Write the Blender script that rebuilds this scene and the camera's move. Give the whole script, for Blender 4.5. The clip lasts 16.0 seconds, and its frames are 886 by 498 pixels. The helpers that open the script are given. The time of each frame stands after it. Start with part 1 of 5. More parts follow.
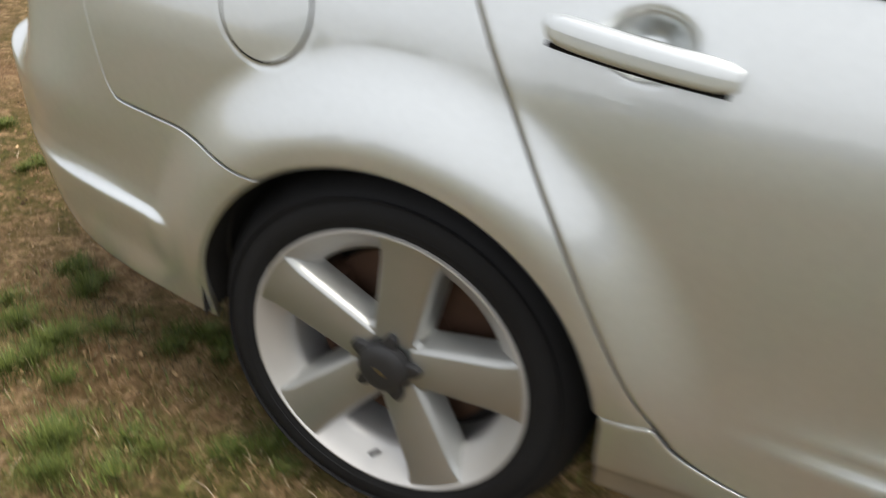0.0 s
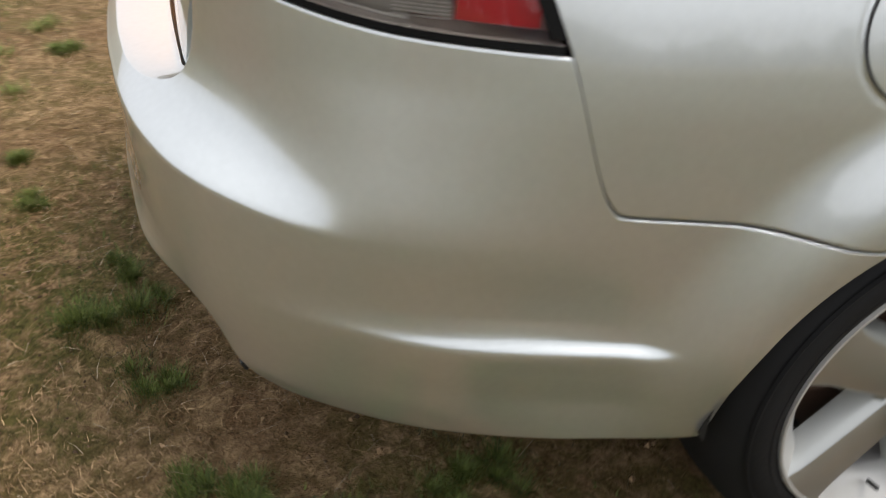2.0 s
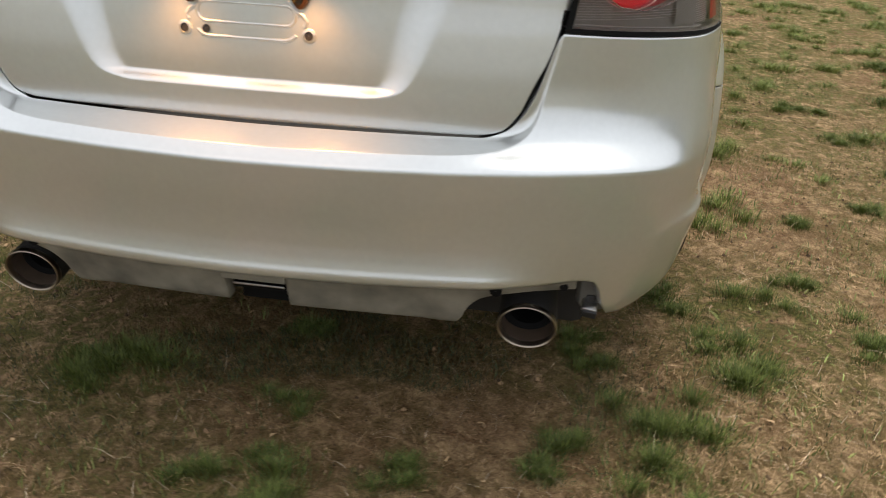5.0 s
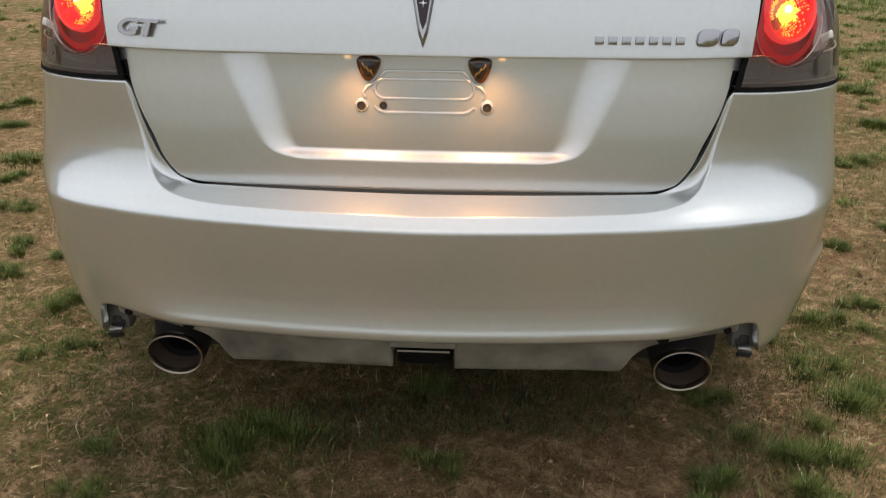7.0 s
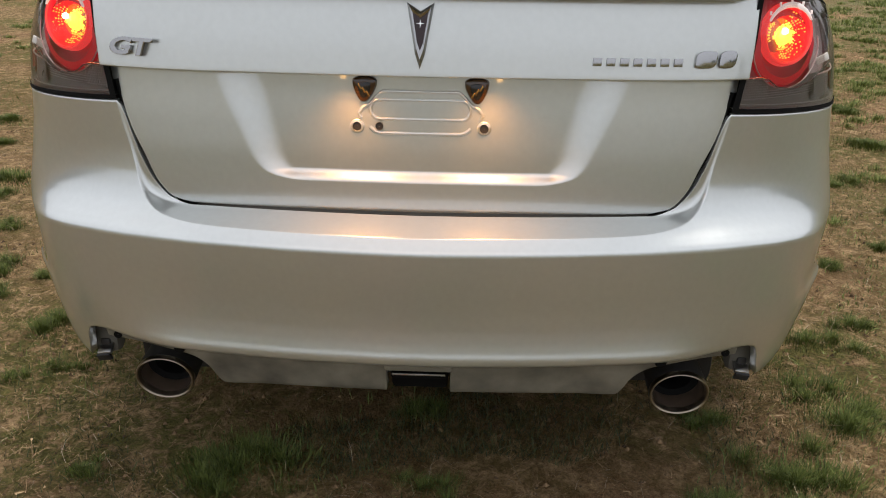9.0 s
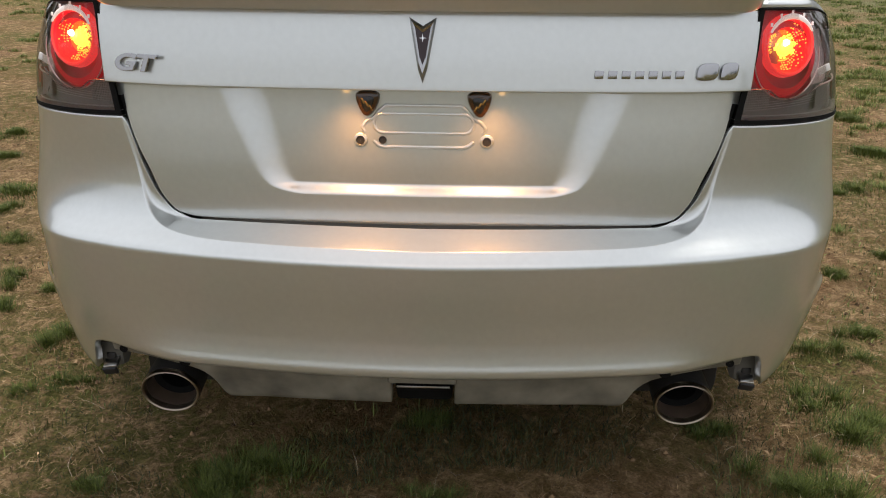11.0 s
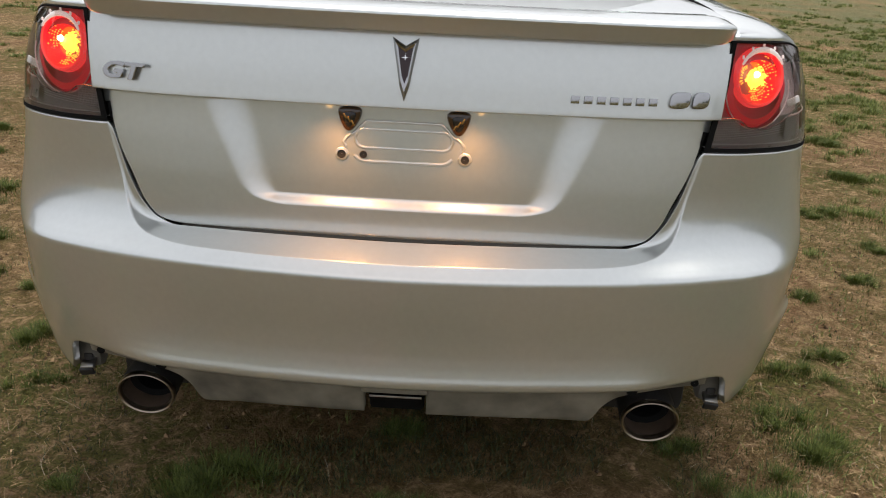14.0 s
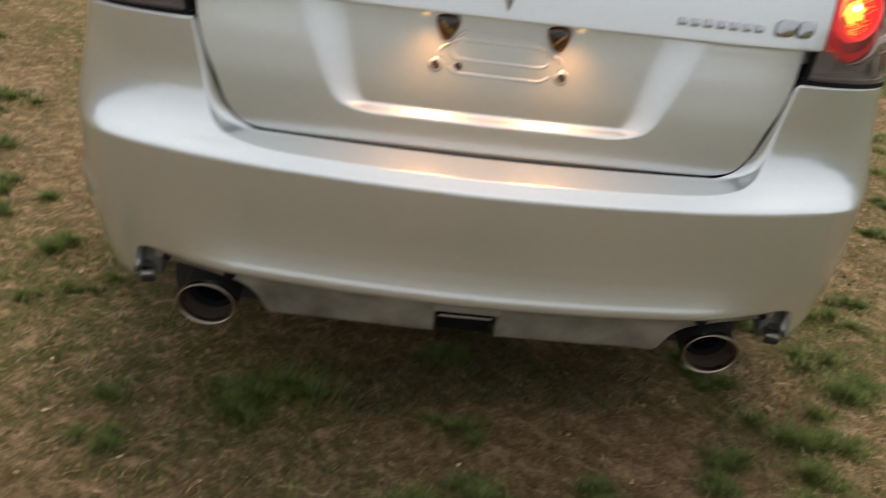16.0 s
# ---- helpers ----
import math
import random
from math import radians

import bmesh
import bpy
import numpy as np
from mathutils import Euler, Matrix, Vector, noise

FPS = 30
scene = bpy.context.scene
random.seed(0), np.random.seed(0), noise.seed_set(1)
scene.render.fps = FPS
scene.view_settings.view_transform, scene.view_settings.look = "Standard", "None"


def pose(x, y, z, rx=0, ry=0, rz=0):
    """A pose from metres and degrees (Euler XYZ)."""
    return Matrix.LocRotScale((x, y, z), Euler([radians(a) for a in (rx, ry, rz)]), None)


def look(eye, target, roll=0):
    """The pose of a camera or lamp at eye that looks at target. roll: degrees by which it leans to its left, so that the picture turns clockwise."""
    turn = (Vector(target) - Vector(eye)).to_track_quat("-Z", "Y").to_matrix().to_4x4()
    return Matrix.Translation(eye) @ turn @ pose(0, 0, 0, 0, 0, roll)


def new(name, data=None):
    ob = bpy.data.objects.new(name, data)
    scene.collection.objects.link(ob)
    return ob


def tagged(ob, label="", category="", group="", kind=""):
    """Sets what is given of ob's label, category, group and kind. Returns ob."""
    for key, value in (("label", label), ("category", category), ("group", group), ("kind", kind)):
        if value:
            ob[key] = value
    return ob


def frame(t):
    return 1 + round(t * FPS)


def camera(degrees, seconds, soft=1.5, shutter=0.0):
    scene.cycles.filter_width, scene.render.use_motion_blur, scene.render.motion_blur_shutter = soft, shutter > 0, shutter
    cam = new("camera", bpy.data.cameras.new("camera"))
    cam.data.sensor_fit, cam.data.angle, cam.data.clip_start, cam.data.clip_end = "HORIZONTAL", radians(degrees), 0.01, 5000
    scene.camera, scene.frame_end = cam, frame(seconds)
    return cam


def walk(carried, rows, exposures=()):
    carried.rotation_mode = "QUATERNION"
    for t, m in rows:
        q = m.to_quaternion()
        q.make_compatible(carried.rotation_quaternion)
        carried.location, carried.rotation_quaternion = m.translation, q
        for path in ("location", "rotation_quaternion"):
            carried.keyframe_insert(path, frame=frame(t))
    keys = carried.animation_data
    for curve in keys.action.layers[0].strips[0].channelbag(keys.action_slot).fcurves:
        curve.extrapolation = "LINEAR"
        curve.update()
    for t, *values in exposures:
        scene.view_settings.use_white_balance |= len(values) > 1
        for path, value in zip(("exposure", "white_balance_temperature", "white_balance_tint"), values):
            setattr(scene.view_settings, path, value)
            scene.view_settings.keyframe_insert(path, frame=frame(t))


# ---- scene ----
import itertools
# the camera and its walk
cam = camera(56.63, 16.0, 1.0, 0.6)
PATH = [
    (0.0, (1.8195, 1.6034, 1.1427, 59.602, -3.832, 114.395)),
    (0.5, (1.7827, 1.2229, 1.1431, 61.449, -4.580, 108.484)),
    (1.0, (1.7306, 0.8505, 1.1461, 60.771, -3.311, 97.546)),
    (1.5, (1.6317, 0.5314, 1.1310, 59.069, -2.719, 89.855)),
    (2.0, (1.5517, 0.2191, 1.0958, 56.772, -3.268, 74.960)),
    (2.5, (1.4185, -0.0443, 1.0738, 56.575, -1.190, 64.997)),
    (3.0, (1.3091, -0.3243, 1.0638, 59.073, -1.763, 54.675)),
    (3.2, (1.2712, -0.4695, 1.0375, 61.375, -1.675, 47.920)),
    (5.3, (0.4022, -1.1992, 1.1345, 63.367, -1.768, 6.113)),
    (5.5, (0.3255, -1.2050, 1.1233, 63.286, -0.973, 5.170)),
    (6.0, (0.1692, -1.1993, 1.1574, 63.068, 0.148, 4.972)),
    (6.5, (0.1134, -1.2311, 1.1768, 63.955, 0.258, 3.745)),
    (7.0, (0.0971, -1.2306, 1.1753, 66.095, -0.516, 2.717)),
    (7.5, (0.0906, -1.2197, 1.1773, 66.980, -0.930, 2.555)),
    (8.0, (0.0877, -1.2147, 1.1759, 67.119, -0.795, 2.349)),
    (8.5, (0.0835, -1.2128, 1.1737, 67.086, -0.834, 2.054)),
    (9.0, (0.0790, -1.2113, 1.1765, 67.276, -0.927, 1.872)),
    (11.5, (0.0813, -1.2143, 1.1847, 67.962, -0.244, 2.075)),
    (12.0, (0.0817, -1.2166, 1.1844, 68.028, -0.042, 2.076)),
    (12.5, (0.0812, -1.2213, 1.1890, 68.124, -0.137, 2.261)),
    (13.0, (0.0803, -1.2220, 1.1810, 68.170, -0.488, 2.370)),
    (13.5, (0.0947, -1.2242, 1.2018, 68.327, -1.240, 2.046)),
    (14.0, (0.0955, -1.2412, 1.2089, 68.455, -2.680, 1.708)),
    (14.5, (0.0982, -1.2374, 1.2006, 67.958, -3.173, 0.977)),
    (15.0, (0.0941, -1.2297, 1.1998, 67.117, -3.906, -0.235)),
    (15.5, (0.0349, -1.2467, 1.1941, 66.493, -5.035, -0.914)),
    (16.0, (-0.1202, -1.2440, 1.1379, 64.740, -6.269, 0.493)),
]
EXPOSURES = [(0.0, 0.62), (0.5, 0.61), (1.0, 0.44), (1.5, 0.37), (2.5, 0.76), (3.0, 0.66), (5.5, 0.55), (6.0, 0.41), (6.5, 0.44), (7.0, 0.38), (9.0, 0.30), (12.5, 0.27), (14.0, 0.18), (15.5, 0.27), (16.0, 0.36)]
walk(cam, [(t, pose(*p)) for t, p in PATH], EXPOSURES)

# ---- world and light ----
world = bpy.data.worlds.new("sky")
scene.world = world
world.use_nodes = True
wn = world.node_tree.nodes
wl = world.node_tree.links
sky = wn.new("ShaderNodeTexSky")
sky.sky_type = "NISHITA"
sky.sun_disc = False
sky.sun_elevation = radians(68)
sky.sun_rotation = radians(-13)
sky.dust_density = 4.0
sky.air_density = 1.0
hsv = wn.new("ShaderNodeHueSaturation")
hsv.inputs["Saturation"].default_value = 0.35
wl.new(sky.outputs[0], hsv.inputs["Color"])
cloud = wn.new("ShaderNodeMix")
cloud.data_type = "RGBA"
cloud.inputs[0].default_value = 0.75
cloud.inputs[7].default_value = (9.08, 9.25, 9.80, 1)
wl.new(hsv.outputs[0], cloud.inputs[6])
dome = wn.new("ShaderNodeTexCoord")
split_xyz = wn.new("ShaderNodeSeparateXYZ")
wl.new(dome.outputs["Generated"], split_xyz.inputs[0])
rise = wn.new("ShaderNodeMapRange")  # a thin overcast: somewhat brighter overhead than at the horizon
rise.inputs["To Min"].default_value = 0.80
rise.inputs["To Max"].default_value = 1.12
wl.new(split_xyz.outputs["Z"], rise.inputs["Value"])
dim = wn.new("ShaderNodeVectorMath")
dim.operation = "MULTIPLY"
wl.new(cloud.outputs[2], dim.inputs[0])
wl.new(rise.outputs[0], dim.inputs[1])
wl.new(dim.outputs[0], wn["Background"].inputs["Color"])
wn["Background"].inputs["Strength"].default_value = 0.106
sun_data = bpy.data.lights.new("sun", "SUN")
sun_data.energy = 2.6
sun_data.angle = radians(34)
sun_data.color = (1.0, 0.95, 0.88)
sun = new("sun", sun_data)
sun.matrix_world = look((0.5, 2.1, 5.2), (0, 0, 0))


# ---- materials ----
def material(name):
    m = bpy.data.materials.new(name)
    m.use_nodes = True
    return m, m.node_tree.nodes, m.node_tree.links, m.node_tree.nodes["Principled BSDF"]


def plain(name, color, rough, metal=0.0, coat=0.0, vary=0.12, scale=40.0, bump=0.0, bump_scale=200.0):
    """A surface with broad and fine variation of its colour and roughness."""
    m, n, l, p = material(name)
    co = n.new("ShaderNodeTexCoord")
    big = n.new("ShaderNodeTexNoise")
    big.inputs["Scale"].default_value = scale
    big.inputs["Detail"].default_value = 6
    l.new(co.outputs["Object"], big.inputs["Vector"])
    ramp = n.new("ShaderNodeMapRange")
    ramp.inputs["To Min"].default_value = 1 - vary
    ramp.inputs["To Max"].default_value = 1 + vary
    l.new(big.outputs["Fac"], ramp.inputs["Value"])
    mul = n.new("ShaderNodeVectorMath")
    mul.operation = "MULTIPLY"
    mul.inputs[0].default_value = color
    l.new(ramp.outputs[0], mul.inputs[1])
    l.new(mul.outputs[0], p.inputs["Base Color"])
    rr = n.new("ShaderNodeMapRange")
    rr.inputs["To Min"].default_value = max(rough - 0.08, 0.02)
    rr.inputs["To Max"].default_value = rough + 0.08
    l.new(big.outputs["Fac"], rr.inputs["Value"])
    l.new(rr.outputs[0], p.inputs["Roughness"])
    p.inputs["Metallic"].default_value = metal
    p.inputs["Coat Weight"].default_value = coat
    p.inputs["Coat Roughness"].default_value = 0.06
    if bump:
        fine = n.new("ShaderNodeTexNoise")
        fine.inputs["Scale"].default_value = bump_scale
        fine.inputs["Detail"].default_value = 4
        l.new(co.outputs["Object"], fine.inputs["Vector"])
        b = n.new("ShaderNodeBump")
        b.inputs["Strength"].default_value = bump
        b.inputs["Distance"].default_value = 0.002
        l.new(fine.outputs["Fac"], b.inputs["Height"])
        l.new(b.outputs[0], p.inputs["Normal"])
    return m


def paint_material():
    """Metallic silver: a clear coat over flakes that mirror the sky partly sharply, partly broadly."""
    m, n, l, p = material("silver_paint")
    co = n.new("ShaderNodeTexCoord")
    fine = n.new("ShaderNodeTexNoise")
    fine.inputs["Scale"].default_value = 90
    fine.inputs["Detail"].default_value = 2
    l.new(co.outputs["Object"], fine.inputs["Vector"])
    mix = n.new("ShaderNodeMix")
    mix.data_type = "RGBA"
    mix.inputs[6].default_value = (0.588, 0.612, 0.604, 1)
    mix.inputs[7].default_value = (0.642, 0.667, 0.658, 1)
    l.new(fine.outputs["Fac"], mix.inputs[0])
    q = n.new("ShaderNodeBsdfPrincipled")
    for node, rough in ((p, 0.295), (q, 0.54)):
        node.inputs["Roughness"].default_value = rough
        l.new(mix.outputs[2], node.inputs["Base Color"])
        node.inputs["Metallic"].default_value = 0.86
        node.inputs["Coat Weight"].default_value = 1.0
        node.inputs["Coat IOR"].default_value = 1.75
        node.inputs["Coat Roughness"].default_value = 0.03
    both = n.new("ShaderNodeMixShader")
    both.inputs[0].default_value = 0.30
    l.new(p.outputs[0], both.inputs[1])
    l.new(q.outputs[0], both.inputs[2])
    l.new(both.outputs[0], n["Material Output"].inputs[0])
    return m


PAINT = paint_material()
GASKET = plain("black_gasket_rubber", (0.007, 0.007, 0.007), 0.8, vary=0.2)
GASKET.node_tree.nodes["Principled BSDF"].inputs["Specular IOR Level"].default_value = 0.1
BLACK = plain("black_plastic", (0.018, 0.018, 0.019), 0.5, bump=0.15)
GLOSS_BLACK = plain("gloss_black_trim", (0.012, 0.012, 0.013), 0.15, vary=0.05)
UNDER = plain("underbody_dirt", (0.02, 0.018, 0.016), 0.85, vary=0.3, scale=12)
VALANCE = plain("dusty_grey_valance", (0.195, 0.182, 0.148), 0.5, vary=1.1, scale=13, bump=0.2, bump_scale=90)
BADGE = plain("badge_chrome", (0.40, 0.40, 0.41), 0.16, metal=1.0, vary=0.05)
CHROME = plain("chrome", (0.78, 0.78, 0.79), 0.14, metal=1.0, vary=0.05)
SATIN = plain("satin_steel", (0.52, 0.51, 0.50), 0.32, metal=1.0, vary=0.1)
EXHAUST = plain("exhaust_steel", (0.33, 0.28, 0.22), 0.34, metal=1.0, vary=0.25, scale=25)
RUST = plain("rusty_pipe", (0.075, 0.052, 0.036), 0.55, metal=0.2, vary=0.4, scale=40)
RUBBER = plain("tyre_rubber", (0.010, 0.010, 0.0105), 0.7, vary=0.4, scale=14, bump=0.3, bump_scale=120)
RUBBER.node_tree.nodes["Principled BSDF"].inputs["Specular IOR Level"].default_value = 0.22
ALLOY = plain("painted_alloy", (0.41, 0.415, 0.395), 0.34, metal=0.8, coat=0.2, vary=0.05)
RIM = plain("painted_rim", (0.48, 0.47, 0.445), 0.40, metal=0.4, coat=0.2, vary=0.06)
DISC = plain("rusty_brake_iron", (0.085, 0.045, 0.028), 0.6, metal=0.4, vary=0.3, scale=30)
MAROON = plain("dark_maroon_enamel", (0.022, 0.006, 0.010), 0.35, coat=0.1, vary=0.05)
WHITE = plain("white_plastic", (0.75, 0.73, 0.70), 0.35, vary=0.05)
SMOKE = plain("smoked_grey_plastic", (0.25, 0.238, 0.228), 0.3, coat=0.4, vary=0.15)


def lens_material(name, tint, ior=1.45):
    """A thin clear cover: what is behind shows through the tint, and the sky mirrors in it."""
    m, n, l, p = material(name)
    n.remove(p)
    tr = n.new("ShaderNodeBsdfTransparent")
    tr.inputs["Color"].default_value = (*tint, 1)
    gl = n.new("ShaderNodeBsdfGlossy")
    gl.inputs["Roughness"].default_value = 0.04
    fr = n.new("ShaderNodeFresnel")
    fr.inputs["IOR"].default_value = ior
    mx = n.new("ShaderNodeMixShader")
    l.new(fr.outputs[0], mx.inputs[0])
    l.new(tr.outputs[0], mx.inputs[1])
    l.new(gl.outputs[0], mx.inputs[2])
    l.new(mx.outputs[0], n["Material Output"].inputs[0])
    return m


CLEAR = lens_material("clear_lens", (0.90, 0.88, 0.87), 1.46)
GLASS = lens_material("green_tinted_glass", (0.50, 0.62, 0.58), 2.1)


def glow_material(name, color, strength, base):
    m, n, l, p = material(name)
    p.inputs["Base Color"].default_value = (*base, 1)
    p.inputs["Roughness"].default_value = 0.3
    p.inputs["Emission Color"].default_value = (*color, 1)
    p.inputs["Emission Strength"].default_value = strength
    return m


BULB = glow_material("lit_bulb_core", (1.0, 0.52, 0.05), 2.6, (0.6, 0.4, 0.1))
HOT = glow_material("lit_filament_glare", (1.0, 0.86, 0.55), 5.0, (0.8, 0.7, 0.5))
BRASS = plain("brassy_reflector", (0.42, 0.24, 0.07), 0.25, metal=1.0)
DARK_CHROME = plain("dark_chrome", (0.27, 0.27, 0.27), 0.2, metal=1.0, vary=0.1)
# reflector, facets and trim emit too, in place of bulb light falling on them
BOWL = glow_material("lit_red_reflector", (1.0, 0.012, 0.030), 0.70, (0.5, 0.02, 0.03))
CROWN = glow_material("lit_white_crescent", (1.0, 0.84, 0.80), 0.30, (0.75, 0.70, 0.68))
EMBER = glow_material("lit_orange_reflector", (1.0, 0.10, 0.015), 0.95, (0.6, 0.1, 0.03))
FACET = glow_material("lit_facet", (1.0, 0.36, 0.04), 1.7, (0.6, 0.3, 0.1))
FIELD = glow_material("lit_red_field", (1.0, 0.03, 0.05), 0.045, (0.32, 0.10, 0.11))
LOBE = glow_material("lit_dark_red_lobe", (1.0, 0.014, 0.03), 0.16, (0.30, 0.03, 0.04))
PINK = plain("pale_lens_moulding", (0.60, 0.46, 0.44), 0.3)
RING = glow_material("lit_red_ring", (1.0, 0.06, 0.06), 0.55, (0.5, 0.03, 0.03))
PRIMER = plain("grey_primer_in_joints", (0.20, 0.20, 0.19), 0.6)
SMOKE_DARK = plain("dark_smoked_plastic", (0.62, 0.50, 0.50), 0.25, coat=0.5, vary=0.2)
RIB = plain("grey_ribs", (0.40, 0.39, 0.38), 0.35)
RED = plain("red_reflector", (0.42, 0.006, 0.012), 0.3, coat=0.0, vary=0.08)
DARK_RED = plain("dark_red_housing", (0.55, 0.34, 0.34), 0.3, coat=0.4, vary=0.1)
AMBER = plain("amber_plate_lens", (0.045, 0.020, 0.008), 0.15, coat=0.5, vary=0.3, scale=150)


def ground_material():
    m, n, l, p = material("dry_earth_and_thatch")
    co = n.new("ShaderNodeTexCoord")

    def tex(scale, detail, rough=0.6, dist=0.0):
        t = n.new("ShaderNodeTexNoise")
        t.inputs["Scale"].default_value = scale
        t.inputs["Detail"].default_value = detail
        t.inputs["Roughness"].default_value = rough
        t.inputs["Distortion"].default_value = dist
        l.new(co.outputs["Object"], t.inputs["Vector"])
        return t

    def mix(fac, a, b, lo, hi):
        mr = n.new("ShaderNodeMapRange")
        mr.inputs["From Min"].default_value = lo
        mr.inputs["From Max"].default_value = hi
        l.new(fac, mr.inputs["Value"])
        mx = n.new("ShaderNodeMix")
        mx.data_type = "RGBA"
        l.new(mr.outputs[0], mx.inputs[0])
        for k, v in ((6, a), (7, b)):
            if isinstance(v, tuple):
                mx.inputs[k].default_value = (*v, 1)
            else:
                l.new(v, mx.inputs[k])
        return mx.outputs[2]

    grain = tex(160, 6, 0.7)
    thatch = tex(45, 8, 0.75, 1.5)
    patch = tex(3.2, 6, 0.6)
    wide = tex(0.9, 5, 0.6)
    blotch = tex(17, 9, 0.72, 0.6)
    earth = mix(grain.outputs["Fac"], (0.034, 0.019, 0.009), (0.42, 0.237, 0.112), 0.3, 0.7)
    straw = mix(thatch.outputs["Fac"], (0.20, 0.118, 0.055), (0.80, 0.545, 0.285), 0.35, 0.68)
    green = mix(thatch.outputs["Fac"], (0.055, 0.056, 0.012), (0.27, 0.235, 0.070), 0.35, 0.7)
    litter = mix(blotch.outputs["Fac"], earth, straw, 0.43, 0.60)
    base = mix(patch.outputs["Fac"], earth, litter, 0.30, 0.52)
    tinged = mix(blotch.outputs["Fac"], green, base, 0.46, 0.62)
    col = mix(wide.outputs["Fac"], base, tinged, 0.36, 0.58)
    # the field turns greener towards the wood
    place = n.new("ShaderNodeSeparateXYZ")
    l.new(co.outputs["Object"], place.inputs[0])
    sward = mix(thatch.outputs["Fac"], (0.075, 0.082, 0.028), (0.29, 0.285, 0.150), 0.34, 0.68)
    share = n.new("ShaderNodeMapRange")
    share.interpolation_type = "SMOOTHSTEP"
    share.inputs["From Min"].default_value = 1.5
    share.inputs["From Max"].default_value = 7.0
    share.inputs["To Max"].default_value = 0.8
    behind = n.new("ShaderNodeMath")  # and behind the car as well
    behind.operation = "MULTIPLY_ADD"
    l.new(place.outputs["Y"], behind.inputs[0])
    behind.inputs[1].default_value = -2.0
    behind.inputs[2].default_value = 0.0
    either = n.new("ShaderNodeMath")
    either.operation = "MAXIMUM"
    l.new(place.outputs["X"], either.inputs[0])
    l.new(behind.outputs[0], either.inputs[1])
    l.new(either.outputs[0], share.inputs["Value"])
    patchy = n.new("ShaderNodeMath")
    patchy.operation = "MULTIPLY"
    l.new(share.outputs[0], patchy.inputs[0])
    l.new(wide.outputs["Fac"], patchy.inputs[1])
    col = mix(patchy.outputs[0], col, sward, 0.14, 0.52)
    l.new(col, p.inputs["Base Color"])
    p.inputs["Roughness"].default_value = 0.95
    p.inputs["Specular IOR Level"].default_value = 0.15
    b = n.new("ShaderNodeBump")
    b.inputs["Strength"].default_value = 1.0
    b.inputs["Distance"].default_value = 0.045
    heap = n.new("ShaderNodeMath")
    heap.operation = "ADD"
    l.new(thatch.outputs["Fac"], heap.inputs[0])
    l.new(blotch.outputs["Fac"], heap.inputs[1])
    l.new(heap.outputs[0], b.inputs["Height"])
    l.new(b.outputs[0], p.inputs["Normal"])
    return m


def blade_material(name, dark, light, rough=0.6):
    m, n, l, p = material(name)
    g = n.new("ShaderNodeNewGeometry")
    r = n.new("ShaderNodeValToRGB")
    r.color_ramp.elements[0].color = (*dark, 1)
    r.color_ramp.elements[1].color = (*light, 1)
    l.new(g.outputs["Random Per Island"], r.inputs[0])
    l.new(r.outputs[0], p.inputs["Base Color"])
    p.inputs["Roughness"].default_value = rough
    p.inputs["Specular IOR Level"].default_value = 0.3
    return m


GROUND = ground_material()
FIELD_GRASS = blade_material("field_grass_blades", (0.055, 0.075, 0.014), (0.27, 0.315, 0.085))
SHADE_TURF = blade_material("shade_turf_blades", (0.018, 0.024, 0.007), (0.078, 0.092, 0.026))
CLOD = blade_material("earth_clods", (0.055, 0.034, 0.017), (0.30, 0.19, 0.10), 0.95)
POCKET = plain("shaded_pocket_plastic", (0.12, 0.116, 0.102), 0.7)
GRASS = blade_material("green_grass_blades", (0.034, 0.052, 0.009), (0.180, 0.215, 0.048))
BARK = plain("grey_brown_bark", (0.10, 0.08, 0.06), 0.9, vary=0.3, scale=3)
WOODS = blade_material("far_wood_leaves", (0.030, 0.042, 0.016), (0.095, 0.110, 0.050), 0.8)
PALE_STRAW = blade_material("bleached_straw", (0.26, 0.17, 0.09), (0.62, 0.50, 0.35), 0.7)
STRAW = blade_material("dry_straw", (0.14, 0.080, 0.036), (0.54, 0.36, 0.185), 0.75)


# ---- building helpers ----
def mesh_from(name, verts, faces, mat, smooth=True):
    me = bpy.data.meshes.new(name)
    me.from_pydata([tuple(v) for v in verts], [], faces)
    me.validate()
    me.materials.append(mat)
    if smooth:
        me.polygons.foreach_set("use_smooth", [True] * len(me.polygons))
    me.update()
    return me


def part(name, me, parent, label="", kind=""):
    ob = new(name, me)
    ob.parent = parent
    return tagged(ob, label, kind=kind)


def empty(name, at, parent=None):
    ob = new(name)
    ob.empty_display_size = 0.1
    ob.location = at
    ob.parent = parent
    return ob


def finish(bm, name, mat, smooth=True):
    bmesh.ops.recalc_face_normals(bm, faces=bm.faces)
    me = bpy.data.meshes.new(name)
    bm.to_mesh(me)
    bm.free()
    me.materials.append(mat)
    if smooth:
        for p in me.polygons:
            p.use_smooth = True
        me.set_sharp_from_angle(angle=radians(35))
    return me


def block(name, size, at, mat, bevel=0.004, rot=(0, 0, 0), segments=2):
    bm = bmesh.new()
    bmesh.ops.create_cube(bm, size=1.0)
    bmesh.ops.scale(bm, vec=size, verts=bm.verts)
    if bevel:
        bmesh.ops.bevel(bm, geom=bm.edges[:], offset=bevel, segments=segments, affect="EDGES", profile=0.5)
    bmesh.ops.transform(bm, matrix=pose(*at, *rot), verts=bm.verts)
    return finish(bm, name, mat)


